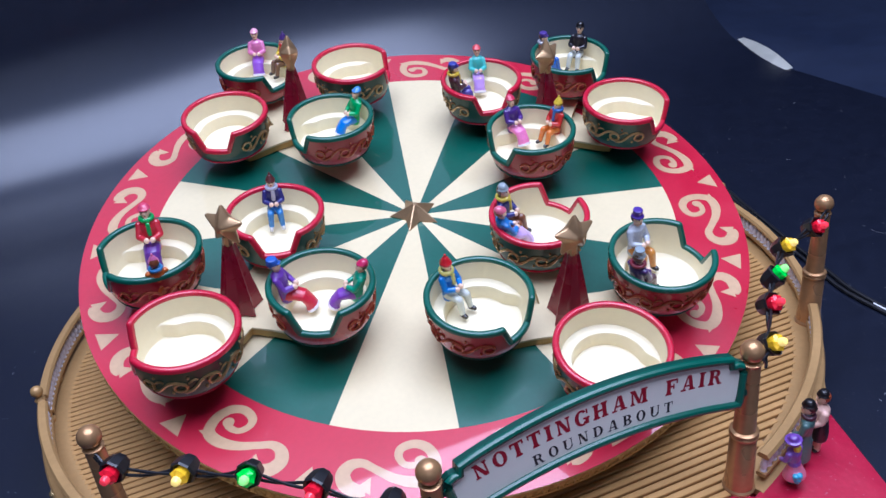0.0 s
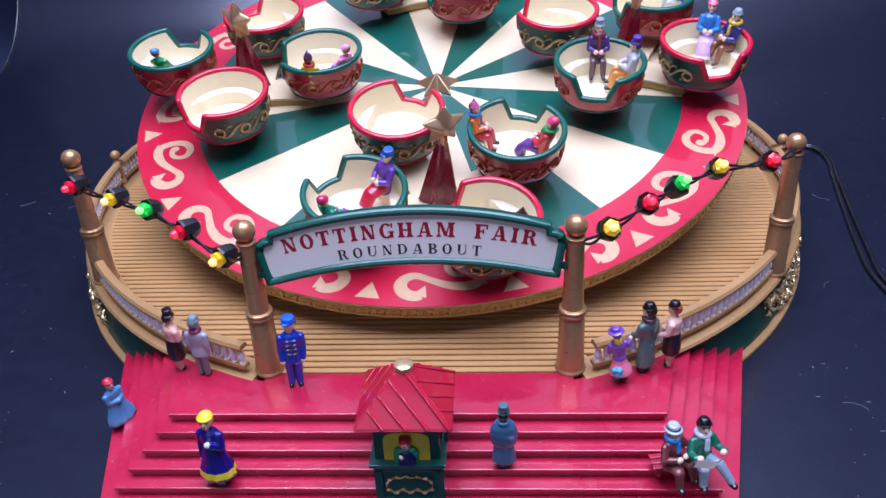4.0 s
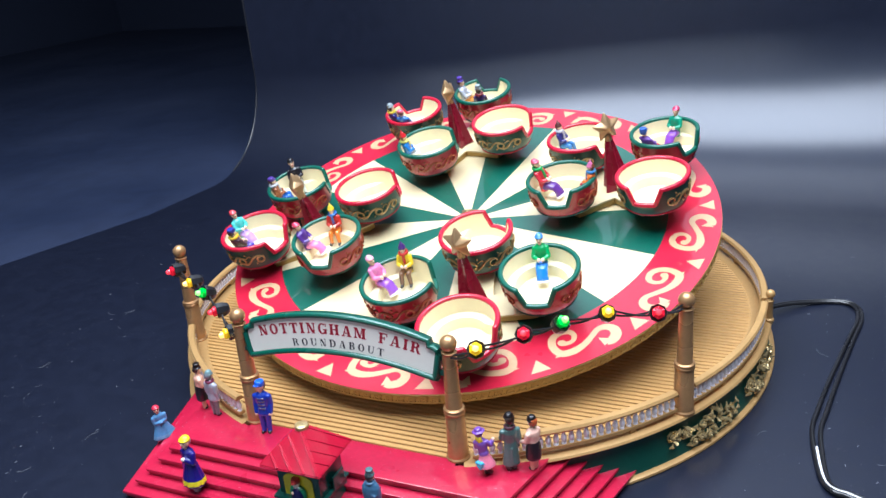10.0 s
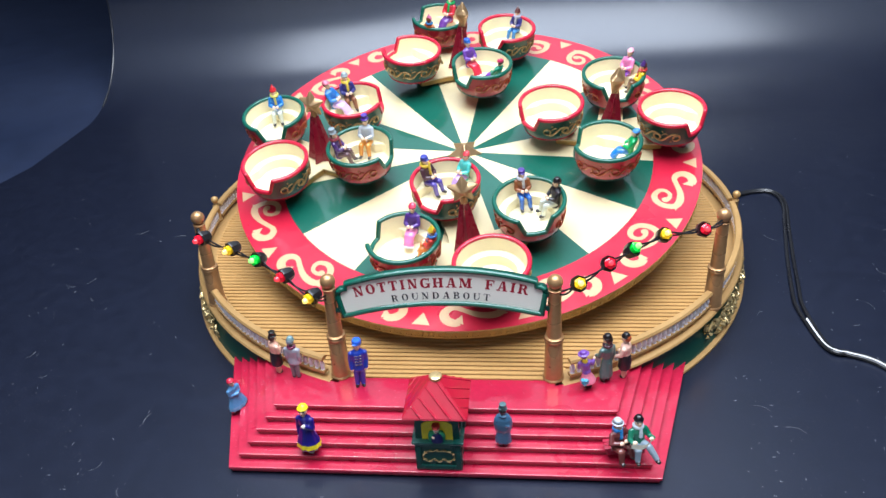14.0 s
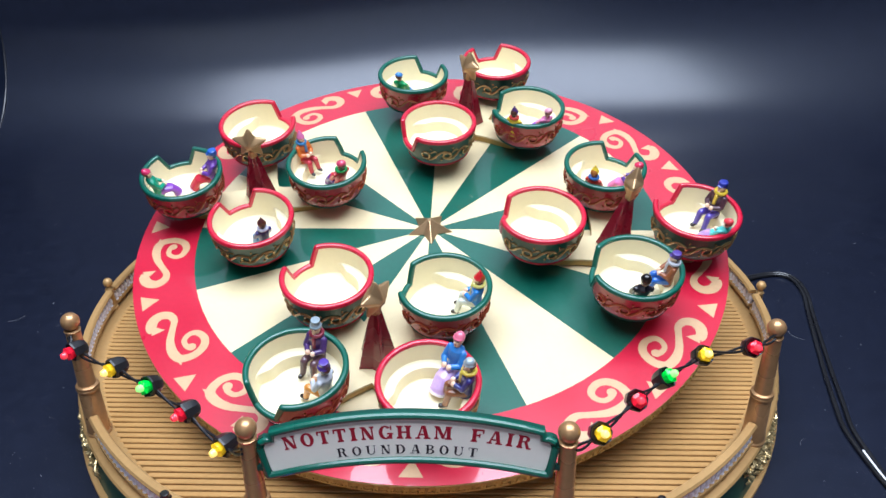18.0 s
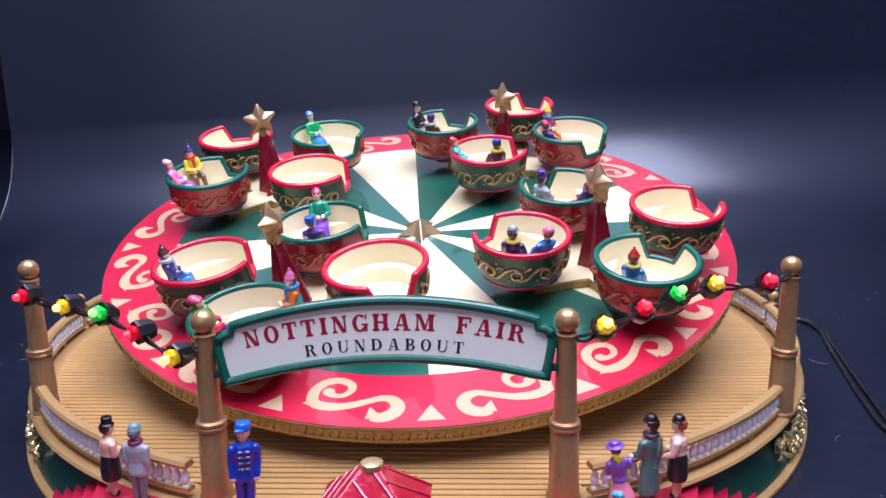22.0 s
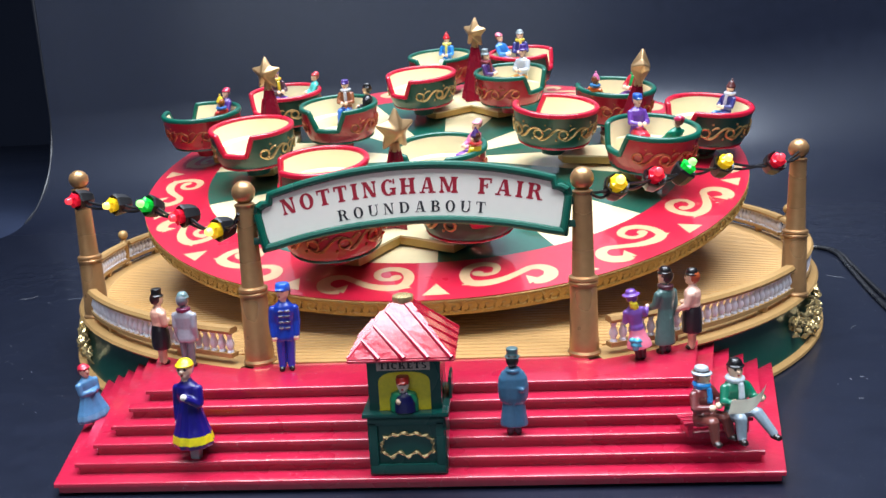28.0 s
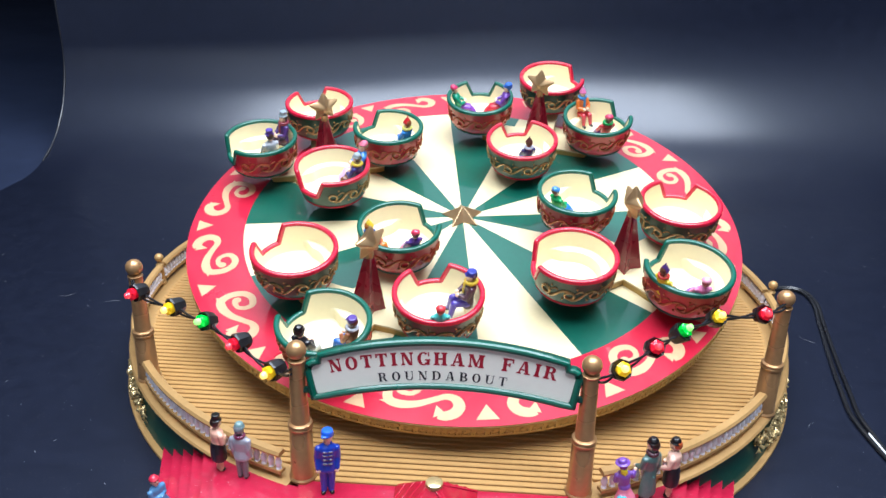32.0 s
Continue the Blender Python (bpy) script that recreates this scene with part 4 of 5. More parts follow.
def ride(i):
    names = "four teacups on cream arms round a maroon star-topped obelisk"
    r = thing("teacup_ride", names, "fairground ride", "teacup rides on the turntable")
    part("hub", HUB, None, r, "cream hub")
    part("hub_base", HUB_BASE, None, r, "ochre gold underside of the hub")
    for a in (0, 90, 180, 270):
        arm = part("arm", ARM, None, r, "cream arm", at=pose(0, 0, 0, 0, 0, a))
        part("arm_side", ARM_SIDE, None, arm, "ochre gold side of the arm")
    ob = part("obelisk", OBELISK, None, r, "maroon fluted obelisk", at=leaned(LEANS[i][1]) @ pose(0, 0, 0, 0, 0, RIDES[i][2]))
    part("star", STAR, None, ob, "faceted gold star", at=mm(0, 0, 47.6))
    for key, a in ARMS.items():
        body, lining, rim, bench, orn, base = CUPS[key[0]]
        c = part("teacup", body, None, r, "red teacup with gold scrolls and green rim" if key[0] == "G" else "green teacup with gold scrolls and red rim",
                 at=pose(0, 0, 0, 0, 0, a) @ mm(39, 0, 0) @ pose(0, 0, 0, 0, 0, DOORS[i][key]))
        part("lining", lining, None, c, "cream inner wall and floor")
        part("rim", rim, None, c)
        part("bench", bench, None, c, "cream curved bench")
        part("base_ring", base, None, c)
        part("ornament", orn, None, c, "gold relief scrolls")
    return r


RIDE_OBS = [ride(i) for i in range(4)]

# ---- painted figurines, each one plain mesh ----
def hexa(h):
    return tuple(round((int(h[i:i + 2], 16) / 255) ** 2.2, 4) for i in (0, 2, 4))


SKIN = "eac4a6"


def fuse(bm, voxel):
    """One continuous cast skin over the overlapping forms of bm, with their paints."""
    bmesh.ops.recalc_face_normals(bm, faces=list(bm.faces))
    bm.faces.ensure_lookup_table()
    me = bpy.data.meshes.new("form")
    bm.to_mesh(me)
    ob = bpy.data.objects.new("form", me)
    scene.collection.objects.link(ob)
    mod = ob.modifiers.new("skin", "REMESH")
    mod.mode, mod.voxel_size = "VOXEL", voxel
    bpy.context.view_layer.update()
    skin = bpy.data.meshes.new_from_object(ob.evaluated_get(bpy.context.evaluated_depsgraph_get()))
    bpy.data.objects.remove(ob)
    bpy.data.meshes.remove(me)
    out = bmesh.new()
    out.from_mesh(skin)
    bpy.data.meshes.remove(skin)
    tree = mathutils.bvhtree.BVHTree.FromBMesh(bm)
    for f in out.faces:
        near = tree.find_nearest(f.calc_center_median())
        f.material_index = bm.faces[near[2]].material_index if near[2] is not None else 0
    bmesh.ops.smooth_vert(out, verts=list(out.verts), factor=0.5, use_axis_x=True, use_axis_y=True, use_axis_z=True)
    bm.free()
    return out


class Doll:
    def __init__(self):
        self.bm, self.mats = bmesh.new(), []

    def c(self, colour):
        m = paint(*hexa(colour))
        if m not in self.mats:
            self.mats.append(m)
        return self.mats.index(m)

    def head(self, x, y, z, r, hair, hat, hat_col, skin=SKIN, band="", turn=0.0):
        """Head that faces -y, turned by some degrees."""
        bm = self.bm
        fx, fy = math.sin(radians(turn)), -math.cos(radians(turn))
        ball(bm, (x, y, z), r, self.c(skin), 12, 1.14)
        limb(bm, (x, y + 0.2, z - r * 1.6), (x, y, z - r * 0.4), r * 0.55, r * 0.55, self.c(skin))
        ball(bm, (x + fx * r, y + fy * r, z - r * 0.1), r * 0.24, self.c(skin), 6)
        ball(bm, (x + fx * r * 0.6, y + fy * r * 0.6, z - r * 0.7), r * 0.45, self.c(skin), 8)
        for sx in (-1, 1):
            ball(bm, (x + fx * r * 0.84 - sx * fy * r * 0.42, y + fy * r * 0.84 + sx * fx * r * 0.42, z + r * 0.22), r * 0.15, self.c("2a1a16"), 6)
        ball(bm, (x + fx * r * 0.9, y + fy * r * 0.9, z - r * 0.55), r * 0.2, self.c("a83030"), 6, 0.6)
        if hair:
            ball(bm, (x - fx * r * 0.3, y - fy * r * 0.3, z + r * 0.12), r * 1.04, self.c(hair), 12, 1.08)
        h = self.c(hat_col)
        t = z + r * 0.55
        if hat == "top":
            lathe(bm, [(0, -0.1), (r * 1.18, -0.1), (r * 1.2, 0.25), (r * 0.92, 0.45), (r * 0.85, r * 0.7), (r * 0.92, r * 1.3), (r * 0.84, r * 1.4), (0, r * 1.4)], 14, (x, y, t), h)
        elif hat == "bowler":
            lathe(bm, [(0, -0.1), (r * 1.15, -0.1), (r * 1.18, 0.2), (r * 0.95, 0.3), (r * 0.92, r * 0.6), (r * 0.6, r * 1.0), (0, r * 1.1)], 14, (x, y, t), h)
        elif hat == "fedora":
            lathe(bm, [(0, -0.3), (r * 1.35, -r * 0.25), (r * 1.38, -r * 0.05), (r * 0.98, r * 0.12), (r * 0.92, r * 0.7), (r * 0.6, r * 0.85), (0, r * 0.7)], 16, (x, y, t), h)
            lathe(bm, [(r * 0.95, r * 0.1), (r * 1.03, r * 0.14), (r * 0.98, r * 0.34)], 14, (x, y, t), self.c("3a3c40"))
        elif hat == "cap":
            lathe(bm, [(0, -r * 0.3), (r * 1.06, -r * 0.3), (r * 1.08, r * 0.3), (r * 0.95, r * 0.75), (0, r * 0.8)], 14, (x, y, t), h)
            box(bm, x + fx * r * 0.9, y + fy * r * 0.9, t - r * 0.1, r * 1.2, r * 0.9, r * 0.22, r * 0.06, h)
        elif hat == "knit":
            lathe(bm, [(0, -r * 0.4), (r * 1.08, -r * 0.4), (r * 1.12, 0), (r * 0.95, r * 0.15), (r * 0.55, r * 1.0), (0, r * 1.5)], 12, (x, y, t), h)
            ball(bm, (x, y, t + r * 1.55), r * 0.3, h, 8)
        elif hat == "brim":
            lathe(bm, [(0, -0.2), (r * 1.6, -0.3), (r * 1.65, 0.1), (r * 1.0, 0.35), (r * 0.9, r * 0.7), (r * 0.6, r * 0.95), (0, r * 1.0)], 16, (x, y, t), h)
        elif hat == "bonnet":
            ball(bm, (x, y + r * 0.15, t - r * 0.05), r * 1.08, h, 12, 0.85)
            lathe(bm, [(r * 0.9, 0), (r * 1.16, -r * 0.1), (r * 1.15, r * 0.1), (r * 0.9, r * 0.25)], 14, (x, y, t), h)
        if band:
            lathe(bm, [(r * 0.98, 0), (r * 1.06, r * 0.1), (r * 1.0, r * 0.35)], 14, (x, y, t + 0.3), self.c(band))

    def done(self, name, label, at, group):
        me = mesh_of(name, fuse(self.bm, 0.26), self.mats, angle=180)
        ob = new(name, me)
        ob.matrix_basis = at
        return tagged(ob, label, "figurine", group)


def standing(name, label, at, h, coat, legs, hat, hat_col, hair="", skirt="", trim="", longcoat=False, arms="down", scarf="", shoes="1c1614", bustle="", marks="", gloves=SKIN, turn=0.0, peg="", nape="", wide=1.0):
    """Stands on the origin, faces -y."""
    d = Doll()
    bm, k = d.bm, d.c
    if peg:
        box(bm, 0.4, 0, 2.4, 2.6, 2.2, 4.8, 0.3, k(peg))
    elif skirt:
        for sx in (-1, 1):
            limb(bm, (sx * 0.95, 0, 0.8), (sx * 1.2, 0, 7), 1.05, 1.45, k(legs))
            ball(bm, (sx * 1.1, -0.7, 0.8), 1.3, k(shoes), 8, 0.65)
            if bustle:
                limb(bm, (sx * 0.9, 0, 0.9), (sx * 0.9, 0, 4.0), 1.1, 1.1, k(shoes))
    else:
        for sx in (-1, 1):
            if longcoat:
                limb(bm, (sx * 1.1, 0, 1.2), (sx * 0.9, 0, 8), 1.15, 1.2, k(legs))
            else:
                limb(bm, (sx * 1.3, 0, 1.2), (sx * 1.45, 0, 11), 1.15, 1.6, k(legs))
            limb(bm, (sx * 1.35, 0.3, 0.6), (sx * 1.6, -1.3, 0.6), 0.95, 0.85, k(shoes))
    if skirt:
        if trim:
            low = 3.8 if peg else 1.4
            n = 24
            rows = []
            for z, r, wave in ((low, 4.9, 0.3), (low + 1.2, 5.4, 0.35), (low + 3.4, 5.0, 0.2), (9.0, 4.3, 0.25), (13.0, 3.2, 0.15), (16.0, 2.4, 0)):
                rows.append((z, r, wave))
            rings = [[bm.verts.new(((r + wave * math.cos(j * math.pi * 5 / 6)) * wide * math.cos(2 * math.pi * j / n), (r + wave * math.cos(j * math.pi * 5 / 6)) * 0.82 * math.sin(2 * math.pi * j / n), z)) for j in range(n)] for z, r, wave in rows]
            for i, (a, b) in enumerate(zip(rings, rings[1:])):
                for j in range(n):
                    bm.faces.new([a[j], a[(j + 1) % n], b[(j + 1) % n], b[j]]).material_index = k(trim) if i == 1 else k(skirt)
            bm.faces.new(rings[0]).material_index = k(skirt)
            bm.faces.new(rings[-1]).material_index = k(skirt)
        elif bustle:
            lathe(bm, [(0, 5.2), (4.8, 5.2), (4.4, 7.0), (3.0, 10.5), (2.3, 13.6), (0, 14)], 18, mi=k(skirt), sy=0.9)
        else:
            lathe(bm, [(0, 6.0), (3.2, 6.0), (3.4, 7.0), (3.4, 10.0), (3.1, 13.0), (2.6, 15.0), (0, 15.2)], 18, mi=k(skirt), sx=wide, sy=0.95)
    z0 = 3.0 if longcoat else ((12.2 if bustle or trim else 14.6) if skirt else 9.6)
    lathe(bm, [(0, z0), (3.3 if longcoat else 2.6, z0), (3.3 if longcoat else 2.75, z0 + 1), (2.35, 14.2), (2.95, 18.4), (2.75, 20.0), (1.5, 21.3), (1.0, 22.4), (0, 22.4)], 18, mi=k(coat), sy=0.92 if skirt and not trim else 0.78, sx=wide)
    if longcoat:
        box(bm, 0, 2.0, 7.6, 0.5, 1.0, 8.0, 0.1, k(coat))
    poses = {"down": ((3.5, 0.3, 15.2), (3.3, -0.7, 11.0)), "folded": ((3.4, -0.5, 15.5), (0.3, -2.8, 15.8)), "chest": ((3.3, -0.9, 15.4), (1.1, -2.9, 17.4)),
             "reach": ((3.3, -0.5, 15.2), (5.0, -2.2, 13.0)), "wave": ((4.1, -1.0, 16.4), (5.4, -2.0, 18.4)), "front": ((3.4, -0.9, 15.6), (3.3, -3.2, 14.4))}
    if arms == "cape":
        lathe(bm, [(0, 11.0), (3.1, 11.0), (3.5, 12.6), (3.7, 16.0), (3.4, 18.8), (2.6, 20.8), (1.4, 21.8), (0, 22)], 18, mi=k(coat), sy=0.78, sx=wide)
        limb(bm, (-3.2, -1.4, 17.4), (2.6, -2.2, 14.6), 1.1, 1.2, k(coat))
        limb(bm, (3.1, 1.4, 18.2), (-2.8, 2.3, 15.4), 0.7, 0.9, k(coat))
    else:
        for sx, key in zip((-1, 1), arms if isinstance(arms, tuple) else (arms, arms)):
            el, ha = (Vector((sx * p[0], p[1], p[2])) for p in poses[key])
            limb(bm, (sx * 2.75 * wide, 0, 19.2), el, 1.4, 1.25, k(coat))
            limb(bm, el, ha, 1.25, 1.0, k(coat))
            ball(bm, ha + (ha - el).normalized() * 0.8, 0.95, k(gloves), 8)
    if marks:
        for z in (13.6, 15.4, 17.2, 18.8):
            for sx in (-1, 1):
                box(bm, sx * 0.95, -1.95 - 0.05 * (z - 13), z, 1.5, 0.8, 0.36, 0.1, k(marks))
    if scarf:
        tube(bm, arc(1.8, 0, 330, 12, 21.3), 0.8, 6, True, k(scarf))
    if bustle:
        for j in range(7):
            ball(bm, (1.9 + 1.3 * math.cos(j * 1.9), 3.3 + 0.5 * math.sin(j * 2.1), 9.4 - j * 0.55), 1.35, k(bustle), 8, 0.8)
    if nape:
        for j in range(6):
            ball(bm, (0.9 * math.cos(j * 2.2), 1.7, 22.6 - 0.35 * j), 0.95, k(nape), 8)
    d.head(0, -0.3, 24.3, 2.05, hair, hat, hat_col, turn=turn)
    for v in bm.verts:
        v.co *= h / 28.0
    return d.done(name, label, at, "figurines on the steps")


def seated(name, label, coat, legs, hat, hat_col, hair="", skirt=False, scarf="", at=None, size=1.0, group="figurines riding in teacups", shoes="241c1a", crossed=False, reach=(1.1, -3.6, 4.6), turn=0.0, wide=1.0, skull=1.62):
    """Hips at the origin, faces +x; drawn facing -y and turned."""
    d = Doll()
    bm, k = d.bm, d.c
    if skirt:
        tube(bm, [(0, 1, 0.6), (0, -2.5, 1.4), (0, -5.2, 0.8), (0, -6.6, -1.4), (0, -7.2, -3.4)], [2.5, 2.7, 2.5, 2.4, 2.7], 12, mi=k(legs), flat=0.72)
        tube(bm, [(0, -7.0, -2.8), (0, -7.4, -3.6)], [2.75, 2.9], 12, mi=k("e4dce4"), flat=0.74)
    else:
        for sx in (-1, 1):
            knee = (sx * 1.7, -5.0, 1.6 + (1.0 if crossed and sx > 0 else 0))
            foot = (sx * 2.0, -5.9, -3.0) if not (crossed and sx > 0) else (3.4, -8.2, -2.0)
            limb(bm, (sx * 1.2, 0, 1.0), knee, 1.5, 1.25, k(legs))
            limb(bm, knee, foot, 1.25, 0.95, k(legs))
            limb(bm, (foot[0], foot[1] + 0.2, foot[2] - 0.5), (foot[0] + sx * 0.2, foot[1] - 1.6, foot[2] - 0.6), 0.85, 0.75, k(shoes))
    lathe(bm, [(0, -1.0), (2.4, -1.0), (2.6, 1.0), (2.2, 3.6), (2.7, 7.0), (2.5, 8.4), (1.2, 9.5), (0, 10.2)], 16, mi=k(coat), sy=0.78)
    for sx in (-1, 1):
        limb(bm, (sx * 2.5, 0, 7.8), (sx * 3.2, -1.4, 4.6), 1.1, 0.95, k(coat))
        limb(bm, (sx * 3.2, -1.4, 4.6), (sx * reach[0], reach[1], reach[2]), 0.95, 0.8, k(coat))
        ball(bm, (sx * reach[0] * 0.8, reach[1] - 0.4, reach[2]), 0.9, k(SKIN), 8)
    if scarf:
        tube(bm, arc(1.8, 0, 330, 12, 9.6), 0.7, 6, True, k(scarf))
        box(bm, 0.2, -2.2, 7.0, 1.2, 0.8, 4.0, 0.3, k(scarf))
    d.head(0, -0.3, 11.8, skull, hair, hat, hat_col, turn=turn)
    back = 0.24 if skirt else 0.10
    for v in bm.verts:
        v.co.y += back * max(0.0, v.co.z)
        v.co.x *= 1 + (wide - 1) * max(0.0, min(1.0, (9.5 - v.co.z) / 3))
        v.co = Matrix.Rotation(radians(90), 3, "Z") @ v.co * size
    return d.done(name, label, at or Matrix(), group)


# ride, cup, seat angle in the ride's frame, seat radius, and the figure
RIDERS = [
    (0, "G0", 192, 14.4, dict(size=1.38, label="seated figurine in purple jacket and long red skirt", coat="6a3f9a", legs="c02038", hat="cap", hat_col="2858b0", hair="2858b0", skirt=True)),
    (0, "G0", 23, 13.4, dict(size=1.28, label="seated figurine in green-blue jacket and purple skirt", coat="1c8a6a", legs="7a3fa8", hat="bonnet", hat_col="c02858", hair="5a2a20", skirt=True)),
    (0, "G1", 122, 12.2, dict(size=1.42, label="seated figurine in red jacket with green muff", coat="c02a38", legs="5a2f80", hat="bonnet", hat_col="d04868", hair="5a2a20", skirt=True, scarf="1f9a4a")),
    (0, "G1", 313, 18.2, dict(size=1.26, label="seated figurine in orange coat and pink hat", coat="d06a28", legs="b02838", hat="knit", hat_col="d070a0", hair="6a3a20", scarf="3878b0")),
    (0, "R0", 120, 13.2, dict(size=1.26, label="seated figurine in navy coat and blue trousers", coat="2f2f70", legs="3a78b8", hat="knit", hat_col="5a3030", hair="503020", shoes="b8b8b8", scarf="b8b8c8")),
    (1, "G0", 111, 14.2, dict(size=1.42, label="seated figurine in pale grey jacket and orange trousers", coat="b8bcc4", legs="d08a3a", hat="top", hat_col="4a2f90", hair="403020")),
    (1, "G0", 205, 14.9, dict(size=1.40, label="seated figurine in dark purple overcoat and grey hat", coat="4a2f68", legs="5a4048", hat="top", hat_col="8a98a0", hair="504030", scarf="802838")),
    (1, "G1", 128, 14.5, dict(size=1.36, label="seated figurine in blue jacket with pointed red hat", coat="2878c8", legs="c8ccc0", hat="knit", hat_col="d02830", hair="8a4a28", scarf="d0c868")),
    (1, "R0", 144, 15.2, dict(size=1.42, label="seated figurine in dark blue coat and yellow scarf", coat="2f2f70", legs="7a4a30", hat="bowler", hat_col="98a4a8", hair="504030", scarf="d8c040")),
    (1, "R0", 191, 15.4, dict(size=1.42, label="seated figurine in blue jacket and lilac skirt", coat="3878c0", legs="c8a8e0", hat="bonnet", hat_col="d06880", hair="804028", skirt=True)),
    (2, "G0", 90, 13.4, dict(size=1.29, label="seated figurine in green jacket and blue skirt", coat="18a058", legs="2878d0", hat="bonnet", hat_col="4888c8", hair="6a3a28", skirt=True)),
    (2, "G1", 148, 15.9, dict(size=1.29, label="seated figurine in pink jacket and purple skirt", coat="e080b0", legs="8a50b8", hat="bonnet", hat_col="e8a0b8", hair="904848", skirt=True)),
    (2, "G1", 89, 18.2, dict(size=1.26, label="seated figurine in yellow jacket with red scarf", coat="e8c828", legs="70503a", hat="knit", hat_col="4a2f70", hair="503020", scarf="c03028")),
    (3, "G0", 356, 15.7, dict(size=1.36, label="seated figurine in black coat and white trousers", coat="201c24", legs="c8ccc4", hat="bowler", hat_col="1c1a1c", hair="302018")),
    (3, "G0", 83, 14.9, dict(size=1.32, label="seated figurine in brown coat and blue trousers", coat="8a5030", legs="2860b8", hat="cap", hat_col="503a88", hair="503020", scarf="c0c0c8")),
    (3, "G1", 52, 14.6, dict(size=1.28, label="seated figurine in purple bodice and pink skirt", coat="503080", legs="e07ab0", hat="bonnet", hat_col="d03858", hair="4a2030", skirt=True)),
    (3, "G1", 328, 16.5, dict(size=1.26, label="seated figurine in red jacket and orange trousers", coat="c03028", legs="d87828", hat="knit", hat_col="e8c838", hair="a06028", scarf="3868b0")),
    (3, "R0", 26, 16.1, dict(size=1.26, label="seated figurine in turquoise jacket and lilac skirt", coat="58c0b8", legs="b890d8", hat="bonnet", hat_col="d04048", hair="8a3828", skirt=True)),
    (3, "R0", 122, 13.9, dict(size=1.42, label="seated figurine in dark coat with yellow scarf", coat="4a2f38", legs="50409a", hat="cap", hat_col="303890", hair="403028", scarf="d8b830")),
]


def rider_offset(cup, ang, rad):
    a = radians(ARMS[cup])
    x, y = 39 * math.cos(a) + rad * math.cos(radians(ang)), 39 * math.sin(a) + rad * math.sin(radians(ang))
    return mm(x, y, BENCH_Z + 1.0, 0, 0, ang + 180)


RIDER_OBS = []
for i, cup, ang, rad, spec in RIDERS:
    RIDER_OBS.append((i, rider_offset(cup, ang, rad), seated("seated_figurine", **spec)))

standing("standing_figurine", "painted figurine in blue uniform standing on the red landing", mm(-45.4, -178.8, 19.6, 0, 1.5, 14), 32.2, "1f3fae", "1f3fae", "cap", "2a62d8", hair="503020", marks="5a5868", turn=-30, wide=1.12)
standing("standing_figurine", "figurine in navy gown with yellow hem on the steps", mm(-67, -213.4, 4.2, 0, 0, -10), 33.6, "211a72", "9a9a9a", "bonnet", "ecd820", hair="8a8ab0", skirt="211a72", trim="ecd820", arms=("down", "chest"), gloves="f0e8d8", peg="8a8a90", turn=8)
standing("standing_figurine", "small figurine in light blue coat and red hood", mm(-116, -179.5, 0.5, 0, -5, 60), 25, "5a8ab8", "a02838", "bonnet", "c02840", hair="a02034", skirt="5a8ab8", trim="6f9cc4", arms="folded", gloves="5a8ab8", wide=1.25, peg="98203a")
standing("standing_figurine", "figurine in peach blouse and black skirt by the railing", mm(-93.2, -169.2, 19.6, 0, 0, 138), 27.8, "e8b098", "e0b090", "top", "1a1618", hair="301c18", skirt="201a1e", arms="folded", wide=1.15)
standing("standing_figurine", "figurine in pale grey coat with plum scarf by the railing", mm(-82.2, -173.0, 19.6, 0, 0, 170), 28, "a8a8b4", "70747c", "bowler", "708a8c", hair="70747c", scarf="7a3050", wide=1.25)
standing("standing_figurine", "figurine in long blue-grey overcoat on the steps", mm(31.8, -209.4, 8.1, 0, 0, 180), 27.3, "466b8a", "3c4450", "top", "4a6468", hair="201c1c", longcoat=True, scarf="466b8a", arms="cape", wide=1.32)
standing("standing_figurine", "figurine in violet jacket and pink skirt, blonde hair", mm(75.8, -178.0, 19.6, 0, 9, 188), 25.5, "8058b0", "281c1c", "brim", "7048a0", hair="7048a0", skirt="e88098", arms=("wave", "front"), bustle="48a8c8", nape="e8d030")
standing("standing_figurine", "figurine in long grey-green overcoat and black bowler", mm(84.8, -171.8, 19.6, 0, 0, 215), 31.0, "54706c", "40484c", "bowler", "1a1618", hair="302018", longcoat=True, scarf="4a2a34", arms=("down", "front"), turn=20, wide=1.12)
standing("standing_figurine", "figurine in peach blouse and dark skirt, ginger hair", mm(94.6, -168.6, 19.6, 0, 0, 245), 29.4, "ecbca8", "e8b898", "bowler", "1a1618", hair="a8502c", skirt="2a2024", arms=("folded", "front"), wide=1.1)
seated("seated_figurine", "seated figurine in brown coat with blue scarf, grey hat", "6a3434", "6a3a34", "fedora", "a8b0b8", hair="806050", scarf="2f86d0", at=mm(87.8, -212.4, 12.8, 0, 0, -52), size=1.14, skull=1.95, group="figurines on the steps", turn=15, wide=1.5)
seated("seated_figurine", "seated figurine in green jacket and grey trousers reading", "1a6a50", "8a98a4", "bowler", "18161a", hair="5a4030", scarf="c8d0d8", at=mm(97.4, -211.6, 13.4, 0, 0, -70), size=1.2, skull=1.85, group="figurines on the steps", wide=1.32, crossed=True, reach=(3.4, -4.4, 5.6), turn=-10)


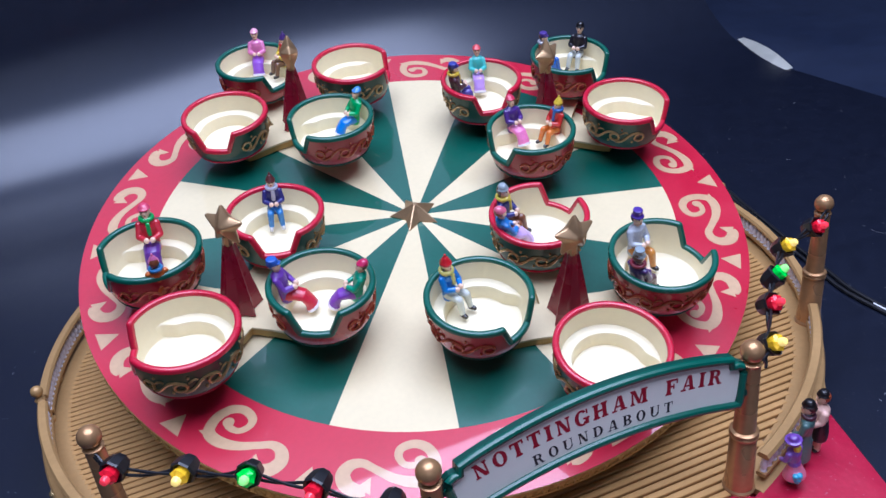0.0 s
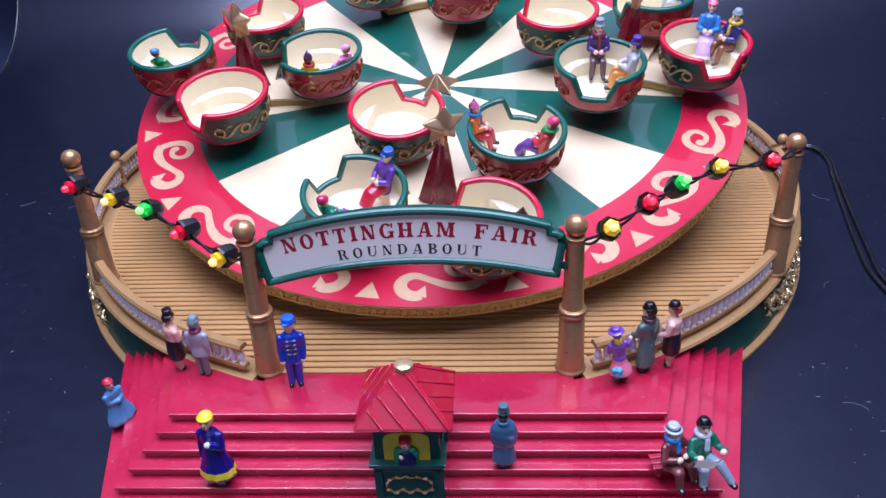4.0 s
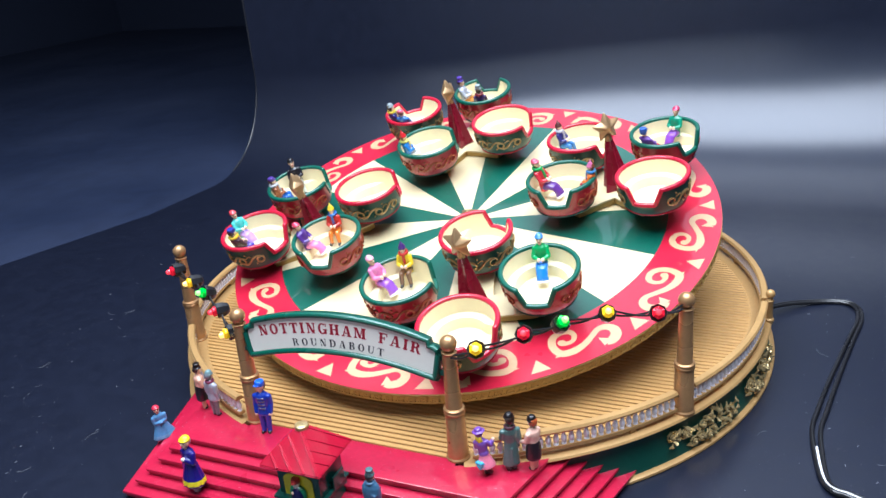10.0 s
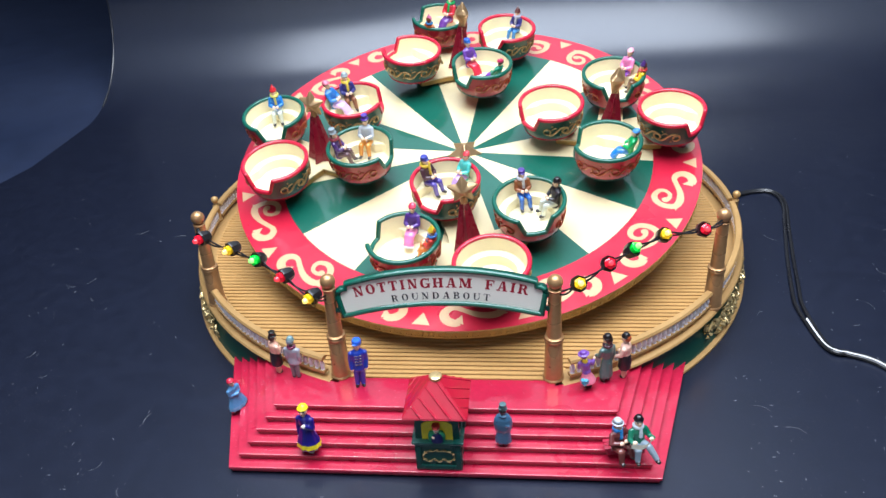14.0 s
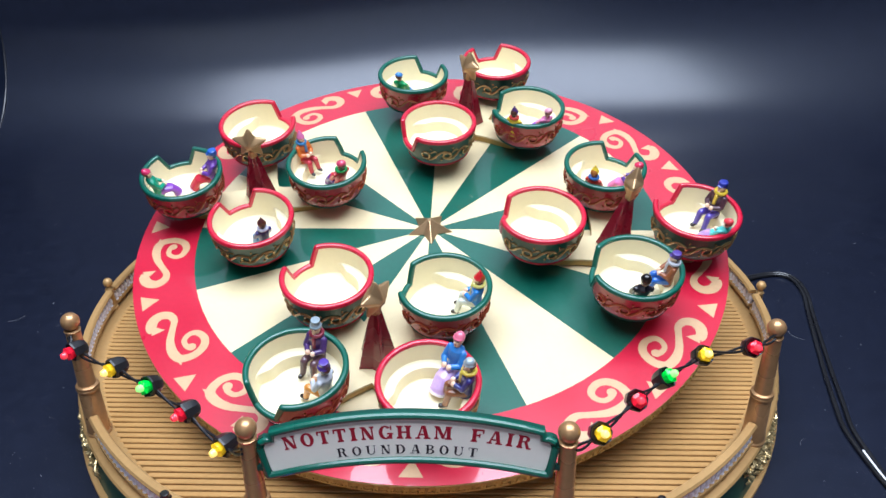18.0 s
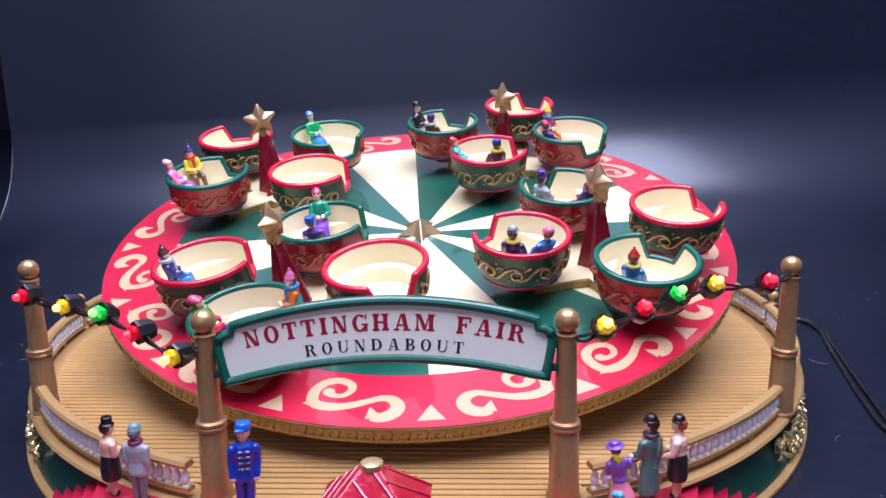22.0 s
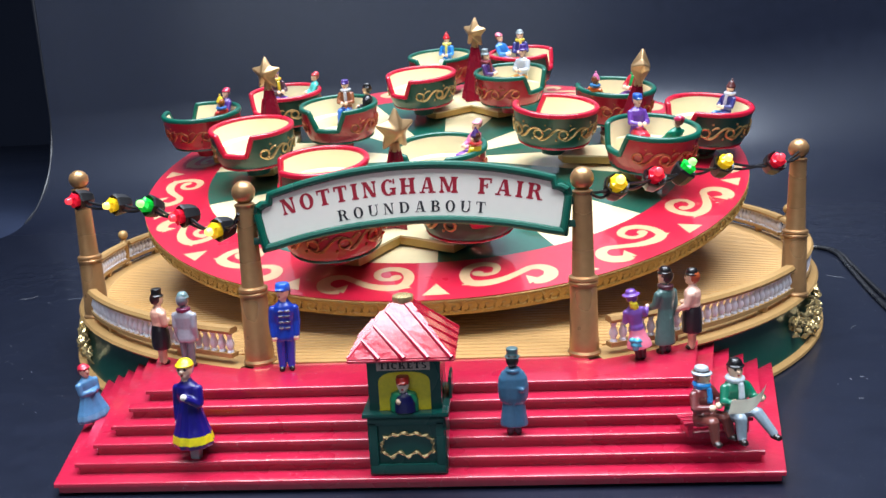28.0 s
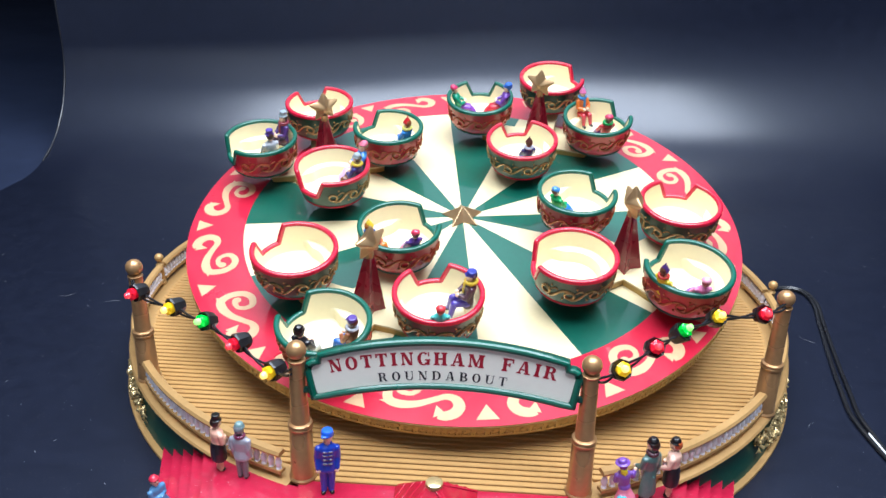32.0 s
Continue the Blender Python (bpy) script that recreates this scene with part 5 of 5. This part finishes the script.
def newspaper():
    bm = bmesh.new()
    n = 10
    lo, hi = [], []
    for k in range(n + 1):
        u = k / n
        x, y, z = -4.6 + 9.6 * u, 1.2 * math.cos(u * 5.0), 4.6 * u * u
        lo.append(bm.verts.new((x, y, z - 2.6)))
        hi.append(bm.verts.new((x, y - 2.4, z + 2.8)))
    for k in range(n):
        bm.faces.new([lo[k], lo[k + 1], hi[k + 1], hi[k]])
    bmesh.ops.solidify(bm, geom=list(bm.faces), thickness=0.35)
    ob = part("newspaper", bm, WHITE, at=mm(97.6, -219.2, 19.6, 0, 0, 8))
    tagged(ob, "small white folded newspaper held by the seated figurines", "newspaper")


newspaper()


def park_bench():
    b = thing("bench", "small dark red bench on the red steps", "bench", at=mm(91.5, -210.5, 8.1, 0, 0, 8))
    wood = STEP_RED
    for dy in (-2.0, 0.4, 2.8):
        bm = bmesh.new()
        box(bm, 0, dy, 4.2, 21, 2.0, 1.0, 0.25)
        part("slat", bm, wood, b)
    for sx in (-1, 1):
        bm = bmesh.new()
        box(bm, sx * 8.5, 0.4, 1.9, 1.6, 6.4, 3.7, 0.3)
        part("leg", bm, wood, b)


park_bench()


# ---- ticket booth ----
def ticket_booth():
    t = thing("ticket_booth", "small dark green ticket booth with ribbed red hipped roof", "booth")
    bm = bmesh.new()
    box(bm, 0, -208.6, 9.9, 23.4, 21.6, 19.0, 0.5)
    base = part("base_cabinet", bm, BOOTH_GREEN, t, "green lower cabinet with recessed panel")
    for cx, cz, sx, sz in ((0, 2.6, 22.4, 3.2), (0, 17.6, 22.4, 2.2), (-9.9, 10.5, 2.6, 14.0), (9.9, 10.5, 2.6, 14.0)):
        bm = bmesh.new()
        box(bm, cx, -219.8, cz, sx, 1.0, sz, 0.3)
        part("panel_frame", bm, BOOTH_GREEN, base)
    bm = bmesh.new()
    loop = [(-7.4 + 14.8 * j / 30, -219.9, 7.2 - 0.75 * math.cos(2 * math.pi * (-7.4 + 14.8 * j / 30) / 4.9)) for j in range(31)]
    loop += [(7.9, -219.9, 8.0), (7.5, -219.9, 9.2), (7.9, -219.9, 10.4)]
    loop += [(7.3 * math.cos(math.pi * j / 30) + 0.25 * math.sin(j * 2.1), -219.9, 10.9 + 2.9 * math.sin(math.pi * j / 30) ** 0.75 + 0.35 * math.sin(j * 1.26)) for j in range(31)]
    loop += [(-7.9, -219.9, 10.4), (-7.5, -219.9, 9.2), (-7.9, -219.9, 8.0)]
    tube(bm, loop, [0.48 + 0.16 * math.sin(j * 1.3) for j in range(len(loop))], 6, True)
    part("scroll_frame", bm, BRIGHT_GOLD, base, "gold scalloped frame")
    bm = bmesh.new()
    box(bm, 0, -208.6, 29.2, 21.6, 20.0, 19.6, 0.4)
    part("cabin", bm, BOOTH_GREEN, t, "dark green cabin walls")
    bm = bmesh.new()
    box(bm, 0, -209.2, 20.0, 25.6, 25.0, 1.5, 0.6)
    part("counter", bm, BOOTH_GREEN, t)
    bm = bmesh.new()
    box(bm, 12.8, -206, 24.0, 1.0, 9.0, 6.8, 0.3)
    part("side_shutter", bm, BOOTH_GREEN, t)
    bm = bmesh.new()
    pts = [(7.6, 20.8), (7.6, 29.0)] + [(7.6 * math.cos(radians(a)) ** 0.7 if a < 90 else -7.6 * abs(math.cos(radians(a))) ** 0.7, 29.0 + 3.6 * math.sin(radians(a)) ** 0.8) for a in range(10, 171, 10)] + [(-7.6, 29.0), (-7.6, 20.8)]
    prism(bm, pts, 0, 0.5, m=Matrix.Translation((0, -218.5, 0)) @ Matrix.Rotation(radians(90), 4, "X"))
    part("window", bm, paint(*hexa("dcc81e")), t, "yellow arched window opening", smooth=False)
    bm = bmesh.new()
    box(bm, 0, -219.0, 34.7, 15.6, 0.8, 3.0, 0.15)
    plate = part("sign_plate", bm, paint(*hexa("b8a498")), t, "pale brown ticket sign plate")
    letters(plate, "TICKETS", lambda x: (33.75, 0), 2.0, (-6.9, 6.9), INK_BLACK, -219.42, T=0.3, t=0.13, sf=0.12)
    # hipped roof with raised battens
    z0, z1, w, d, cy = 38.2, 51.6, 15.6, 14.8, -209.2
    bm = bmesh.new()
    lo = [(-w, -d), (w, -d), (w, d), (-w, d)]
    hi = [(-2.6, -2.4), (2.6, -2.4), (2.6, 2.4), (-2.6, 2.4)]
    mid = [(x * 0.59, y * 0.59) for x, y in lo]
    rows = [[bm.verts.new((x, cy + y, z)) for x, y in ps] for ps, z in ((lo, z0 - 1.0), (lo, z0), (mid, z0 + 6.6), (hi, z1))]
    for a, b in zip(rows, rows[1:]):
        for k in range(4):
            bm.faces.new([a[k], a[(k + 1) % 4], b[(k + 1) % 4], b[k]])
    bm.faces.new(rows[0])
    bm.faces.new(rows[-1])
    bmesh.ops.bevel(bm, geom=list(bm.edges), offset=0.35, segments=2, affect="EDGES")
    roof = part("roof", bm, ROOF_RED, t, "glossy red hipped roof", angle=25)
    for side in range(4):
        q = Matrix.Translation((0, cy, 0)) @ Matrix.Rotation(math.pi / 2 * side, 4, "Z")
        ww, dd = (w, d) if side % 2 == 0 else (d, w)
        for f, u in ((0.30, 0.33), (0.53, 0.58), (0.75, 0.84), (0.965, 0.97)):
            # from the eave up to the hip, all leaning one way
            lo_p = Vector((-ww + 2 * ww * f, -dd + 0.15, z0 + 0.15))
            lim = ww + (2.6 - ww) * u
            hi_p = Vector((-lim if u < 0.9 else -lim + 3.8, -dd + (dd - 2.4) * u, z0 + (z1 - z0) * u))
            bm = bmesh.new()
            tube(bm, [q @ lo_p.lerp(hi_p, j / 4) for j in range(5)], [0.8, 0.75, 0.7, 0.6, 0.45] if side == 0 else [0.5, 0.5, 0.45, 0.4, 0.35], 8)
            part("batten", bm, ROOF_RED, roof)
    bm = bmesh.new()
    lathe(bm, [(0, 51.2), (3.0, 51.2), (3.3, 52.2), (3.1, 53.0), (2.2, 53.4), (0, 53.5)], 20, (0, cy, 0))
    part("finial", bm, BRIGHT_GOLD, t, "gold roof cap")
    # clerk in the window
    dl = Doll()
    k = dl.c
    lathe(dl.bm, [(0, 0), (4.2, 0), (4.3, 3.5), (3.6, 5.6), (1.2, 6.6), (0, 6.8)], 14, mi=k("2c8a60"), sy=0.5)
    lathe(dl.bm, [(0, 0), (3.1, 0), (3.0, 3.0), (2.2, 5.0), (1.0, 6.0), (0, 6.2)], 14, (0.3, -1.2, 0), k("16144a"), sy=0.5)
    ball(dl.bm, (-1.4, -2.2, 3.6), 0.8, k(SKIN), 8)
    dl.head(0, -0.6, 8.4, 1.95, "", "cap", "b03028", "ecd8c8")
    dl.done("clerk_figurine", "tiny clerk figurine in green shirt and red cap", mm(-0.2, -219.6, 20.9), "figurines on the steps")


ticket_booth()


# ---- power cord ----
def power_cord():
    c = thing("power_cord", "black twin power cord with a white strand on the table", "cord")
    way = [(182, 52, 3), (198, 70, 0.0), (216, 82, -2.4), (232, 85, -2.5), (239.5, 77, -2.5), (240, 60, -2.5), (235, 37, -2.5), (228, 4, -2.5), (222, -26, -2.5), (217.5, -51, -2.5), (214.5, -70, -2.5), (215.5, -92, -2.5), (218, -111, -2.4), (222, -118.5, -1.6), (229, -120, -2.2), (243, -128, -2.5), (258, -152, -2.5), (275, -195, -2.5), (300, -260, -2.5), (330, -360, -2.5)]
    fine = []
    n = len(way)
    for k in range(n - 1):
        p0, p1, p2, p3 = (Vector(way[max(0, min(n - 1, j))]) for j in (k - 1, k, k + 1, k + 2))
        for j in range(8):
            u = j / 8
            fine.append(0.5 * (2 * p1 + (p2 - p0) * u + (2 * p0 - 5 * p1 + 4 * p2 - p3) * u * u + (3 * p1 - p0 - 3 * p2 + p3) * u ** 3))
    fine.append(Vector(way[-1]))

    def side(off):
        out = []
        for k, p in enumerate(fine):
            d = (fine[min(k + 1, len(fine) - 1)] - fine[max(k - 1, 0)]).normalized()
            gap = 1 + 0.9 * math.sin(math.pi * (k - 40) / 64) ** 2 if 40 < k < 104 else 1
            out.append(p + gap * off * d.cross(Vector((0, 0, 1))))
        return out

    a, b = side(-1.15), side(1.15)
    top = [p + Vector((0, 0, 0.6)) for p in side(0.35)]
    for name, pts, m in (("strand", a, BLACK), ("strand", b, BLACK), ("stripe", top[86:], WIRE_WHITE)):
        bm = bmesh.new()
        tube(bm, pts, 0.7 if m is WIRE_WHITE else 1.15, 10)
        part(name, bm, m, c, "white insulated stripe" if m is WIRE_WHITE else "black insulated strand")


power_cord()

# ---- motion of the ride ----
TIMES = [0.5 * k for k in range(65)]


def motions():
    walk(TABLE, [(t, table_pose(t)) for t in TIMES])
    for i, ob in enumerate(RIDE_OBS):
        walk(ob, [(t, ride_pose(i, t)) for t in TIMES])
    for i, m, ob in RIDER_OBS:
        walk(ob, [(t, ride_pose(i, t) @ m) for t in TIMES])


# ---- deck planks ----
def planks():
    pitch = 3.6
    k = 0
    y = -171.0
    while y < 177:
        w = math.sqrt(max(0.0, 177.2 ** 2 - (abs(y) + 1.3) ** 2))
        if y < -166:
            w = 56.5
        if w > 12:
            bm = bmesh.new()
            prism(bm, [(-1.32, 18.3), (1.32, 18.3), (1.32, 19.8), (1.05, 20.1), (-1.05, 20.1), (-1.32, 19.8)], -w, w, m=Matrix.Rotation(radians(90), 4, "Z") @ Matrix.Rotation(radians(90), 4, "X"))
            part("plank", bm, DECK_GOLD, DECK, at=mm(0, y, 0), smooth=False)
        y += pitch


planks()
motions()
